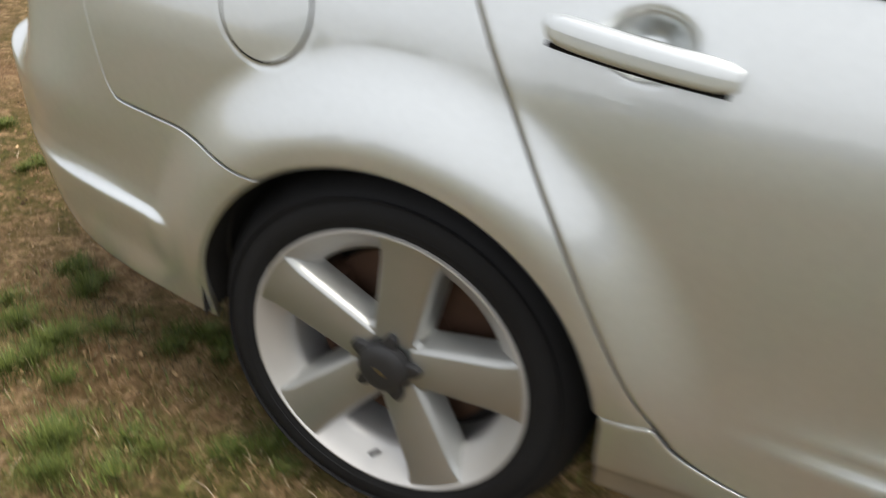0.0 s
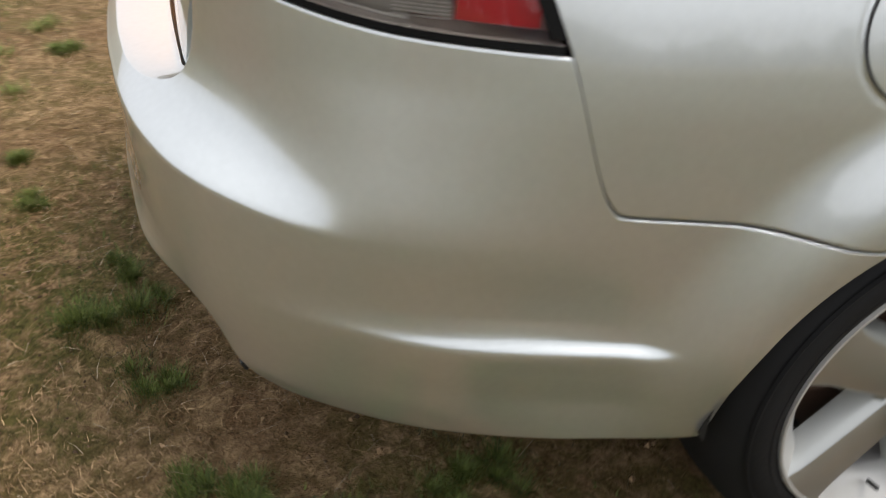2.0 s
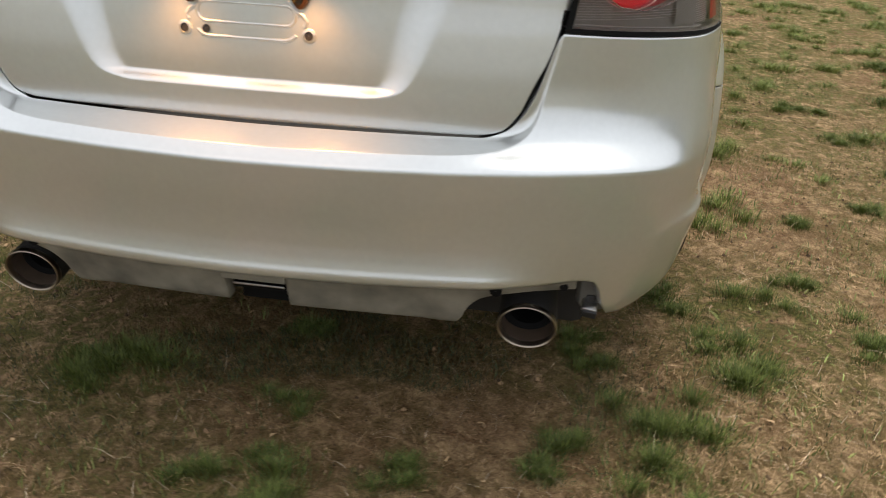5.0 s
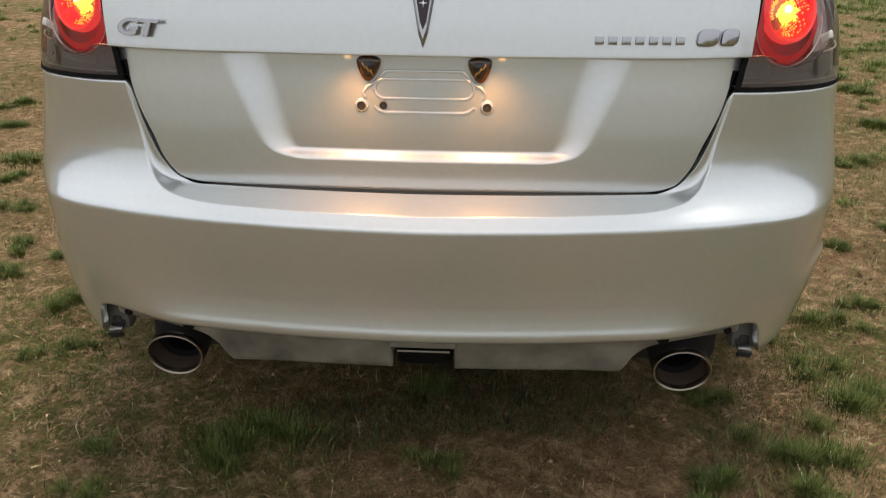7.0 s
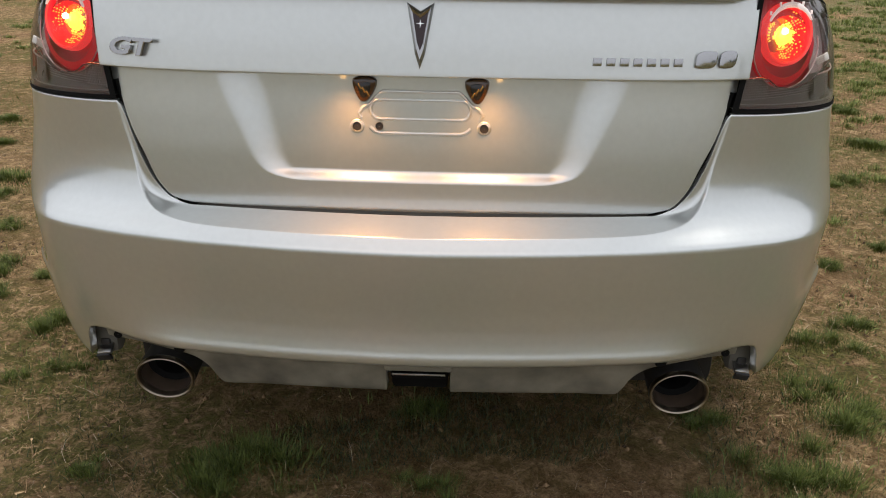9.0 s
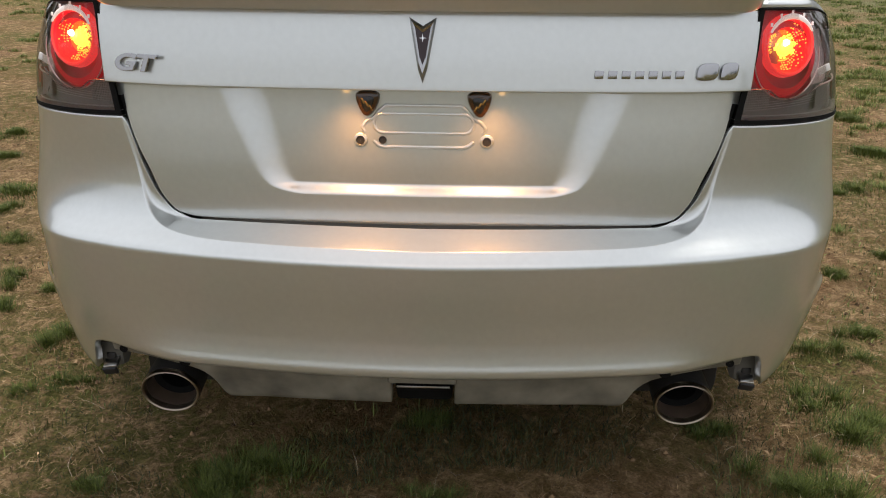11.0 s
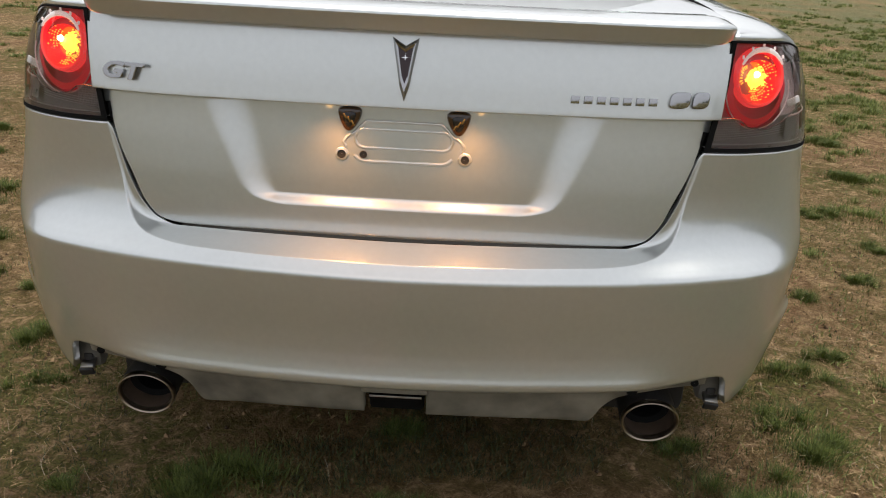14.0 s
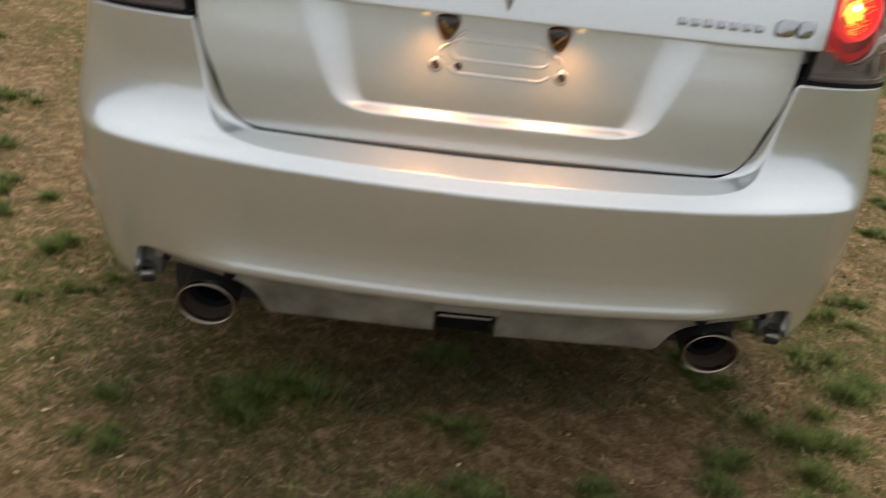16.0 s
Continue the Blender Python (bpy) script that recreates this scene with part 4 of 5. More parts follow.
def tail_lamp(sign):
    lamp = empty("tail_lamp", (0, 0, 0), car)
    tagged(lamp, "lit tail lamp with glowing red bowl and smoked lower strip")
    s = np.concatenate([np.linspace(0.545, s_at(0.43), 50)[:-1], np.linspace(s_at(0.43), S_LAMP_C - 0.002, 40)])
    low = lamp_low(s) + 0.002
    high = np.maximum(np.minimum(lamp_top(s), 1.040), low + 0.001)
    fl = sign < 0
    cover = part("lens", grid_mesh("lens", lamp_grid(s, low, high, 24, 0.0005, sign), CLEAR, flip=fl), lamp, "clear outer lens")
    cover.visible_shadow = False
    part("housing", grid_mesh("housing", lamp_grid(s, low, high, 24, -0.045, sign), DARK_RED, flip=fl), lamp, "dark red inner housing")
    # black surround: inner edge, lower edge and forward edge
    t = np.linspace(0, 1, 30)
    zi = 0.853 + t * 0.190
    w = np.linspace(0, 1, 4)
    edge = body(lamp_inner(zi)[:, None] - 0.003 + 0.012 * w[None], zi[:, None], 0.002) * np.array([sign, 1, 1])
    part("inner_gasket", grid_mesh("inner_gasket", edge, GASKET, flip=not fl), lamp)
    se = np.linspace(0.541, S_LAMP_C - 0.002, 70)
    lowe = body(se[:, None], lamp_low(se)[:, None] + 0.0075 * w[None], 0.002) * np.array([sign, 1, 1])
    part("lower_gasket", grid_mesh("lower_gasket", lowe, GASKET, flip=fl), lamp)
    sf = np.linspace(s_at(0.475), S_LAMP_C - 0.001, 40)
    zf = np.maximum(upper_edge(sf), 0.824)
    fw = body(sf[:, None] - 0.016 * w[None], zf[:, None] + 0 * w[None], 0.002) * np.array([sign, 1, 1])
    part("forward_gasket", grid_mesh("forward_gasket", fw, GASKET), lamp)
    side_wall = np.stack([body(lamp_inner(zi) + 0.004, zi, 0.001), body(lamp_inner(zi) + 0.004, zi, -0.06)], 1) * np.array([sign, 1, 1])
    part("inner_wall", grid_mesh("inner_wall", side_wall, GASKET), lamp)
    st = np.linspace(0.55, s_at(0.47), 40)
    top_wall = np.stack([body(st, lamp_top(st) + 0.001, -0.001), body(st, lamp_top(st) + 0.001, -0.06)], 1) * np.array([sign, 1, 1])
    part("top_wall", grid_mesh("top_wall", top_wall, SMOKE), lamp)
    # wall between lens and housing along the lower gasket
    wall = np.stack([body(se, lamp_low(se) + 0.007, 0.0), body(se, lamp_low(se) + 0.007, -0.045)], 1) * np.array([sign, 1, 1])
    part("lower_wall", grid_mesh("lower_wall", wall, SMOKE), lamp)
    sh = np.linspace(0.553, s_at(0.41), 50)
    part("red_field", grid_mesh("red_field", lamp_grid(sh, np.full(50, 0.87), np.minimum(lamp_top(sh) - 0.004, 1.036), 12, -0.034, sign), FIELD, flip=fl), lamp, "red reflector field round the bowl")
    # pale sheet added behind the lens to give its outer part a lit look
    so = np.linspace(0.742, s_at(0.335), 24)
    part("outer_pale_sheet", grid_mesh("outer_pale_sheet", lamp_grid(so, np.full(24, 0.902), np.minimum(lamp_top(so) - 0.005, 1.034), 10, -0.010, sign), SMOKE_DARK, flip=fl), lamp, "pale pinkish grey sheet that lightens the lens beside the bowl")
    # smoked reversing strip with its ribs
    sr = np.linspace(0.556, s_at(0.40), 50)
    strip_top = np.interp(sr, [0.556, 0.60, 0.615, 0.64, 0.69, 0.74, 0.80, s_at(0.40)], [0.908, 0.908, 0.905, 0.890, 0.882, 0.888, 0.905, 0.91])
    part("reversing_strip", grid_mesh("reversing_strip", lamp_grid(sr, lamp_low(sr) + 0.007, strip_top, 10, -0.022, sign), SMOKE, flip=fl), lamp, "smoked grey reversing strip")
    part("strip_outline", tube("strip_outline", [tuple(q) for q in body(sr, strip_top, -0.008) * np.array([sign, 1, 1])], 0.0016, CHROME, 6), lamp)
    for k in range(9):
        zr = 0.868 + 0.0042 * k
        sq = np.linspace(0.560, 0.632 if k > 3 else 0.79, 12)
        part("rib", tube("rib", [tuple(q) for q in body(sq, np.full(12, zr) + (0.632 - sq) * 0.02, -0.0205) * np.array([sign, 1, 1])], 0.0006, RIB, 4), lamp)
    for k in range(17):
        sq = np.full(6, 0.562 + 0.0043 * k)
        part("rib", tube("rib", [tuple(q) for q in body(sq, np.linspace(0.866, 0.903, 6), -0.0205) * np.array([sign, 1, 1])], 0.0006, RIB, 4), lamp)
    sb = np.linspace(0.558, s_at(0.40), 40)
    part("strip_outline", tube("strip_outline", [tuple(q) for q in body(sb, lamp_low(sb) + 0.013, -0.008) * np.array([sign, 1, 1])], 0.0011, RIB, 6), lamp)
    # the round lit bowl
    sc, zc = 0.664, 0.977
    c0, nn = body(sc, zc, -0.012), outward(sc, zc)
    c0, nn = Vector(c0 * np.array([sign, 1, 1])), Vector(nn * np.array([sign, 1, 1]))
    aim = (nn * 0.55 + Vector((0, -1, 0.10)) * 0.45).normalized()
    rot = aim.to_track_quat("X", "Z").to_matrix().to_4x4()
    put = Matrix.Translation(c0) @ rot @ Matrix.Scale(0.95, 4)
    bowl = part("bowl", lathe("bowl", [(0.0, 0.049), (-0.014, 0.043), (-0.024, 0.030), (-0.030, 0.012), (-0.031, 0.0005)], BOWL, 56), lamp, "glowing red reflector bowl")
    bowl.matrix_basis = put
    rim = part("bowl_ring", lathe("bowl_ring", [(-0.004, 0.049), (0.002, 0.050), (0.003, 0.053), (0.0, 0.056), (-0.012, 0.058)], RING, 56), lamp)
    rim.matrix_basis = put
    lobe = part("lobe", lathe("lobe", [(-0.006, 0.056), (-0.009, 0.068), (-0.016, 0.073)], LOBE, 56), lamp)
    lobe.matrix_basis = put @ Matrix.Translation((0, 0, -0.022))
    ring_pts = [(-0.004, 0.0735 * math.cos(a), 0.0735 * math.sin(a) - 0.024) for a in np.linspace(radians(165), radians(375), 40)]
    part("lobe_outline", tube("lobe_outline", ring_pts, 0.0013, PINK, 6), lamp, "pale moulded outline").matrix_basis = put
    core = part("bulb", lathe("bulb", [(-0.006, 0.0005), (-0.007, 0.008), (-0.011, 0.0145), (-0.018, 0.0175), (-0.024, 0.018)], BULB, 32), lamp, "bright yellow bulb in its reflector")
    core.matrix_basis = put @ Matrix.Translation((0, 0.003, -0.002))
    glow = part("inner_reflector", lathe("inner_reflector", [(-0.0215, 0.0295), (-0.0262, 0.021), (-0.0285, 0.010)], EMBER, 40), lamp, "orange glow deep in the bowl")
    glow.matrix_basis = put
    jag = random.Random(8)
    for k in range(34):  # bright facets that crowd round the bulb
        a, rr = jag.uniform(0, 2 * math.pi), jag.uniform(0.0155, 0.0245)
        if rr > 0.021 and 80 < math.degrees(a) < 170:
            continue
        g = part("glint", block("glint", (0.003, jag.uniform(0.003, 0.006), jag.uniform(0.0025, 0.0045)), (-0.017, rr * math.cos(a) + 0.003, rr * math.sin(a) - 0.002), BULB, 0.001, (jag.uniform(0, 90), 0, 0)), lamp)
        g.matrix_basis = put
    spot = part("hot_spot", lathe("hot_spot", [(0.004, 0.0005), (0.002, 0.0045), (-0.004, 0.0065)], HOT, 24), lamp, "white-hot filament glare")
    spot.matrix_basis = put @ Matrix.Translation((0, -0.006, 0.006))
    rng = random.Random(3)
    for k in range(34):  # strings of facets that run out to the rim
        a = radians(-105 + k * 9.2)
        if 75 < (math.degrees(a) % 360) < 128 or rng.random() < 0.12:
            continue
        for ring in range(5):
            rr = 0.0265 + 0.0040 * ring + rng.uniform(-0.0005, 0.0005)
            if rng.random() < 0.18 + 0.07 * ring:
                continue
            f = part("facet", block("facet", (0.002, 0.0024 + rng.random() * 0.0012, 0.0020 + rng.random() * 0.001), (-0.0185 + 0.0030 * ring, rr * math.cos(a), rr * math.sin(a)), FACET, 0.0006, segments=1), lamp)
            f.matrix_basis = put
    crown = []
    for a in np.linspace(radians(28), radians(152), 22):
        half_w = 0.0012 + 0.0042 * max(0.0, math.sin((a - radians(28)) / radians(124) * math.pi)) ** 0.8
        crown.append([(0.004 + 0.003 * math.sin(q), (0.0525 + half_w * math.cos(q)) * math.cos(a), (0.0525 + half_w * math.cos(q)) * math.sin(a)) for q in np.linspace(0, 2 * math.pi, 9)])
    cr = part("crown_trim", grid_mesh("crown_trim", np.array(crown), CROWN), lamp, "pale crescent trim over the bowl")
    cr.matrix_basis = put
    for a in (40, 65, 90, 115, 140):
        tooth = part("tooth", block("tooth", (0.004, 0.003, 0.007), (0.004, 0.060 * math.cos(radians(a)), 0.060 * math.sin(radians(a))), CROWN, 0.001), lamp)
        tooth.matrix_basis = put
    # red side reflector and ribbed clear block on the flank
    sr = np.linspace(s_at(0.445), s_at(0.525), 12)
    top = np.minimum(np.interp(sr, [sr[0], sr[-1]], [0.893, 0.880]), upper_edge(sr) - 0.02)
    P = lamp_grid(sr, lamp_low(sr) + 0.020, top, 6, -0.006, sign)
    part("side_reflector", grid_mesh("side_reflector", P, RED, flip=fl), lamp, "plain red side reflector")
    sr = np.linspace(s_at(0.33), s_at(0.44), 14)
    P = lamp_grid(sr, lamp_low(sr) + 0.018, np.full(14, 0.892), 6, -0.012, sign)
    part("side_clear_block", grid_mesh("side_clear_block", P, SMOKE, flip=fl), lamp)
    for k in range(12):
        sq = np.linspace(s_at(0.385), s_at(0.44), 6)
        part("side_rib", tube("side_rib", [tuple(q) for q in body(sq, 0.846 + 0.0037 * k + 0 * sq, -0.0115) * np.array([sign, 1, 1])], 0.0006, RIB, 4), lamp)
    sr = np.linspace(s_at(0.33), s_at(0.50), 14)
    P = lamp_grid(sr, np.full(14, 0.897), np.minimum(0.99, upper_edge(sr) - 0.025), 8, -0.02, sign)
    part("side_dark_block", grid_mesh("side_dark_block", P, SMOKE_DARK, flip=fl), lamp)
    q = body(s_at(0.34), 0.925, -0.004) * np.array([sign, 1, 1])
    tabm = Matrix.Translation(q) @ rot
    sl = np.linspace(s_at(0.33), s_at(0.535), 20)
    part("side_outline", tube("side_outline", [tuple(k) for k in body(sl, np.minimum(0.8985 - 0.02 * (sl - sl[0]), upper_edge(sl) - 0.012), -0.006) * np.array([sign, 1, 1])], 0.0016, PINK, 6), lamp, "pale moulded line")
    tb = part("clip", block("clip", (0.004, 0.030, 0.014), (0, 0, 0), WHITE, 0.002, (20 * sign, 0, 0)), lamp, "pale plastic clip inside the lens")
    tb.matrix_basis = tabm
    return lamp


for sign in (1, -1):
    tail_lamp(sign)

# ---- things on the boot lid ----
def lid_frame(s, z, lift=0.0):
    """Axes on the lid: u to the right, v up, w outward."""
    p, n = Vector(lid(s, z)), Vector(outward(s, z, lid))
    v = (Vector((0, 0, 1)) - n * n.z).normalized()
    uax = v.cross(n)
    m = Matrix((uax, v, n)).transposed().to_4x4()
    return Matrix.Translation(p + n * lift) @ m


# arrowhead badge
badge = empty("badge", (0, 0, 0), boot)
tagged(badge, "arrowhead badge with dark maroon field")
out = [(-0.0225, 0.052), (0, 0.038), (0.0225, 0.052), (0.008, -0.03), (0, -0.054), (-0.008, -0.03)]
inn = [(-0.0125, 0.036), (0, 0.027), (0.0125, 0.036), (0.0045, -0.012), (0, -0.024), (-0.0045, -0.012)]
fm = lid_frame(0.0, 0.978, 0.001)
# rim of sloping facets: a raised ridge between the outer edge and the maroon field
mid = [((a[0] + b[0]) * 0.5, (a[1] + b[1]) * 0.5) for a, b in zip(out, inn)]
rim_v = [tuple(fm @ Vector((*q, h))) for ring_pts, h in ((out, 0.0), (out, 0.0022), (mid, 0.0085), (inn, 0.0058)) for q in ring_pts]
rim_f = [(6 * k + (e + 1) % 6, 6 * k + e, 6 * k + 6 + e, 6 * k + 6 + (e + 1) % 6) for k in range(3) for e in range(6)]
part("badge_rim", mesh_from("badge_rim", rim_v, rim_f, BADGE, False), badge, "chrome arrowhead rim")
part("badge_field", prism("badge_field", inn, 0.0014, lid_frame(0.0, 0.978, 0.0058), MAROON), badge)
star = []
for k in range(8):
    r = (0.0072 if k % 2 == 0 else 0.0013)
    star.append((r * math.sin(k * math.pi / 4), 0.0185 + r * math.cos(k * math.pi / 4)))
part("badge_star", prism("badge_star", star, 0.0010, lid_frame(0.0, 0.978, 0.0073), CHROME), badge)


def lettering(text, size, shear, m, mat, extrude, parent, bold=0.0):
    c = bpy.data.curves.new("lettering", "FONT")
    c.body = text
    c.size = size
    c.shear = shear
    c.extrude = extrude
    c.offset = bold
    c.bevel_depth = 0.0008
    ob = bpy.data.objects.new("lettering", c)
    me = bpy.data.meshes.new_from_object(ob)
    bpy.data.objects.remove(ob)
    me.materials.clear()
    me.materials.append(mat)
    me.transform(m)
    return part("lettering", me, parent, "chrome two-letter badge")


lettering("GT", 0.040, 0.22, lid_frame(-0.533, 0.9345, 0.003) @ Matrix.Diagonal((1.48, 0.96, 1, 1)), BADGE, 0.002, boot, 0.0010)
# maker's and model name, as plain bars
for k in range(7):
    part("name_bar", prism("name_bar", [(-0.0075, -0.0066), (0.0075, -0.0066), (0.0085, 0.0066), (-0.0065, 0.0066)], 0.003, lid_frame(0.292 + 0.0222 * k, 0.9410, 0.0005), BADGE, 0.0015), boot, "small chrome bar")
for k, wd in ((0, 0.019), (1, 0.016)):
    pts = []
    for q in range(20):
        a = q / 20 * 2 * math.pi
        ca, sa = math.cos(a), math.sin(a)
        pts.append((wd * math.copysign(abs(ca) ** 0.6, ca) + 0.004 * sa, 0.0145 * math.copysign(abs(sa) ** 0.6, sa)))
    part("model_bar", prism("model_bar", pts, 0.005, lid_frame(0.473 + 0.038 * k, 0.9455, 0.0005), BADGE, 0.002), boot, "larger rounded chrome bar")

# plate lamps, pressed plate mount and its screws
for sx in (1, -1):
    pl = empty("plate_lamp", (0, 0, 0), boot)
    tagged(pl, "lit number plate lamp in a dark housing")
    shape = [(-0.019, 0.020), (0.019, 0.020), (0.019, 0.004), (0.006, -0.018), (-0.004, -0.020), (-0.011, -0.012), (-0.018, 0.004)]
    for _ in range(2):  # cut the corners twice, for a rounded outline
        shape = [tuple(a + (b - a) * f for a, b in zip(shape[k], shape[(k + 1) % len(shape)])) for k in range(len(shape)) for f in (0.25, 0.75)]
    shape = [(-q[0] * sx * 1.12, q[1] * 1.12) for q in shape]
    shape = shape if sx < 0 else shape[::-1]
    fm = lid_frame(0.097 * sx, 0.883, 0.001)
    part("housing", prism("housing", shape, 0.012, fm, AMBER, 0.006), pl)
    part("lens", prism("lens", [(0.55 * a, 0.62 * b) for a, b in shape], 0.003, lid_frame(0.097 * sx, 0.883, 0.0115), GLOSS_BLACK, 0.0015), pl, "dark glossy lens")
    for q in range(3):
        part("lens_rib", block("lens_rib", (0.003, 0.011, 0.002), (0, 0, 0), BRASS, 0.0008), pl, "brassy rib in the lens").matrix_basis = (
            lid_frame(0.097 * sx, 0.885, 0.0145) @ Matrix.Translation((0.007 * (q - 1) * -sx, 0.004 - 0.006 * q, 0)) @ Matrix.Rotation(radians(-28 * sx), 4, "Z"))
    la = bpy.data.lights.new("plate_light", "SPOT")
    la.energy = 2.5
    la.color = (1.0, 0.43, 0.12)
    la.shadow_soft_size = 0.03
    la.spot_size = radians(136)
    la.spot_blend = 1.0
    lo = new("plate_light", la)
    p0 = lid_frame(0.118 * sx, 0.899, 0.040).translation
    lo.matrix_world = look(p0, p0 + Vector((0.0, -0.12, -1)))
    lb = bpy.data.lights.new("plate_light", "POINT")
    lb.energy = 0.0016
    lb.color = (1.0, 0.50, 0.14)
    lb.shadow_soft_size = 0.006
    lo = new("plate_light", lb)
    lo.location = lid_frame(0.136 * sx, 0.903, 0.010).translation


def loop(cx, cz, w, h, r, n=8):
    pts = []
    for qx, qz, a0 in ((1, 1, 0), (-1, 1, 90), (-1, -1, 180), (1, -1, 270)):
        for k in range(n + 1):
            a = radians(a0 + 90 * k / n)
            pts.append((cx + qx * (w / 2 - r) + r * math.cos(a), cz + qz * (h / 2 - r) + r * math.sin(a)))
    return pts


mount = empty("plate_mount", (0, 0, 0), boot)
tagged(mount, "pressed plate mount with empty screw holes")
part("pressed_ring", tube("pressed_ring", [tuple(lid_frame(a, b - 0.004, -0.001).translation) for a, b in loop(0, 0.853, 0.174, 0.033, 0.016)], 0.0034, PAINT, 12, True), mount)
line = [(-0.104, 0.838), (-0.108, 0.846), (-0.100, 0.856), (-0.088, 0.862), (-0.078, 0.874), (-0.066, 0.884), (0.066, 0.884), (0.078, 0.874), (0.088, 0.862), (0.100, 0.856), (0.108, 0.846), (0.104, 0.838)]
part("upper_rib", tube("upper_rib", [tuple(lid_frame(a, b - 0.004, -0.0008).translation) for a, b in line], 0.0036, PAINT, 12), mount)
line = [(-0.088, 0.822), (-0.080, 0.815), (-0.07, 0.812), (0.07, 0.812), (0.080, 0.815), (0.088, 0.822)]
part("lower_rib", tube("lower_rib", [tuple(lid_frame(a, b - 0.004, -0.0006).translation) for a, b in line], 0.0036, PAINT, 12), mount)
for hx, hz, big in ((-0.111, 0.823, 1), (0.111, 0.823, 1), (-0.072, 0.824, 0)):
    m = lid_frame(hx, hz - 0.004, 0.0) @ pose(0, 0, 0, 0, -90, 0)
    if big:
        g = part("screw_boss", lathe("screw_boss", [(0.0, 0.0125), (0.003, 0.011), (0.0035, 0.008), (0.001, 0.0065)], PAINT, 28), mount)
        g.matrix_basis = m
    g = part("screw_hole", lathe("screw_hole", [(0.0018, 0.0005), (0.0018, 0.0068 if big else 0.006), (0.0035, 0.0072 if big else 0.0064), (0.002, 0.008 if big else 0.007)], BLACK, 24), mount)
    g.matrix_basis = m

# ---- ground ----
def spread(near, far, n_near, n_far, mid=0.0):
    a = np.linspace(-near, near, n_near)
    b = near * (far / near) ** np.linspace(0, 1, n_far)[1:]
    return mid + np.concatenate([-b[::-1], a, b])


def bumps(x, y):
    r = np.hypot(x, y - 1)
    return (0.012 * np.sin(2.1 * x + 0.7) * np.sin(1.7 * y + 0.3) + 0.006 * np.sin(5.3 * x + 1.1 * y) * np.sin(4.7 * y - 2.0 * x)) * (r < 60) * 0.6


gx, gy = spread(5.0, 900.0, 201, 40), spread(5.0, 900.0, 201, 40, 1.0)
GX, GY = np.meshgrid(gx, gy, indexing="ij")
rs = np.random.RandomState(5)
GZ = bumps(GX, GY) + rs.normal(0, 0.0032, GX.shape) * (np.hypot(GX, GY) < 8)
ground = new("ground", grid_mesh("ground", np.stack([GX, GY, GZ], -1), GROUND))
tagged(ground, "dry brown earth with thatch and thin grass", "ground", kind="structure")


def blades(name, base, height, width, lean, yaw, mat, flat=0.0, curl=0.0):
    """Many tapered bent blades in one mesh. base: places on the ground."""
    n = len(base)
    dx, dy = np.cos(yaw), np.sin(yaw)
    px, py = -dy, dx
    V = np.zeros((n, 5, 3))
    for k, (f, wd) in enumerate(((0.0, 1.0), (0.55, 0.8), (1.0, 0.0))):
        reach = lean * height * f ** 1.6
        up = height * f * np.sqrt(np.maximum(0.03, 1 - (lean * f * 0.75) ** 2)) * (1 - flat * 0.9)
        side = curl * height * f * f
        c = base + np.stack([dx * reach + px * side, dy * reach + py * side, up], -1)
        if k < 2:
            V[:, 2 * k] = c - np.stack([px, py, 0 * px], -1) * (width * wd / 2)[:, None]
            V[:, 2 * k + 1] = c + np.stack([px, py, 0 * px], -1) * (width * wd / 2)[:, None]
        else:
            V[:, 4] = c
    me = bpy.data.meshes.new(name)
    me.vertices.add(n * 5)
    me.vertices.foreach_set("co", V.reshape(-1))
    o = np.arange(n)[:, None] * 5
    loops = np.concatenate([o + np.array([0, 1, 3, 2]), o + np.array([2, 3, 4])], 1).reshape(-1)
    me.loops.add(len(loops))
    me.loops.foreach_set("vertex_index", loops.astype(np.int32))
    me.polygons.add(n * 2)
    starts = (np.arange(n)[:, None] * 7 + np.array([0, 4])).reshape(-1)
    me.polygons.foreach_set("loop_start", starts.astype(np.int32))
    me.materials.append(mat)
    me.update(calc_edges=True)
    me.validate()
    return me


def tuft_blades(name, tufts, per, mat, rng, thin=1.0, most=240):
    """tufts: rows of x, y, radius, height."""
    tufts = np.array(tufts)
    counts = np.clip(np.clip(per * (tufts[:, 2] / 0.1) ** 1.5, 10, most) * np.clip(4.0 / np.hypot(tufts[:, 0], tufts[:, 1]), 0.2, 1.0), 8, most).astype(int)
    idx = np.repeat(np.arange(len(tufts)), counts)
    n = len(idx)
    ang, rad = rng.uniform(0, 2 * np.pi, n), np.abs(rng.normal(0, 0.5, n))
    R = tufts[idx, 2]
    bx, by = tufts[idx, 0] + R * rad * np.cos(ang) * 1.15, tufts[idx, 1] + R * rad * np.sin(ang)
    base = np.stack([bx, by, bumps(bx, by) - 0.004], -1)
    h = tufts[idx, 3] * rng.uniform(0.45, 1.15, n) * (1.1 - 0.45 * np.minimum(rad, 1.4))
    return blades(name, base, h, thin * rng.uniform(0.0016, 0.0034, n) * np.clip(R / 0.08, 0.8, 2.0) * np.clip(np.hypot(bx, by) / 4, 1, 3.6), rng.uniform(0.15, 0.9, n), ang + rng.normal(0, 0.8, n), mat)


rng = np.random.RandomState(11)
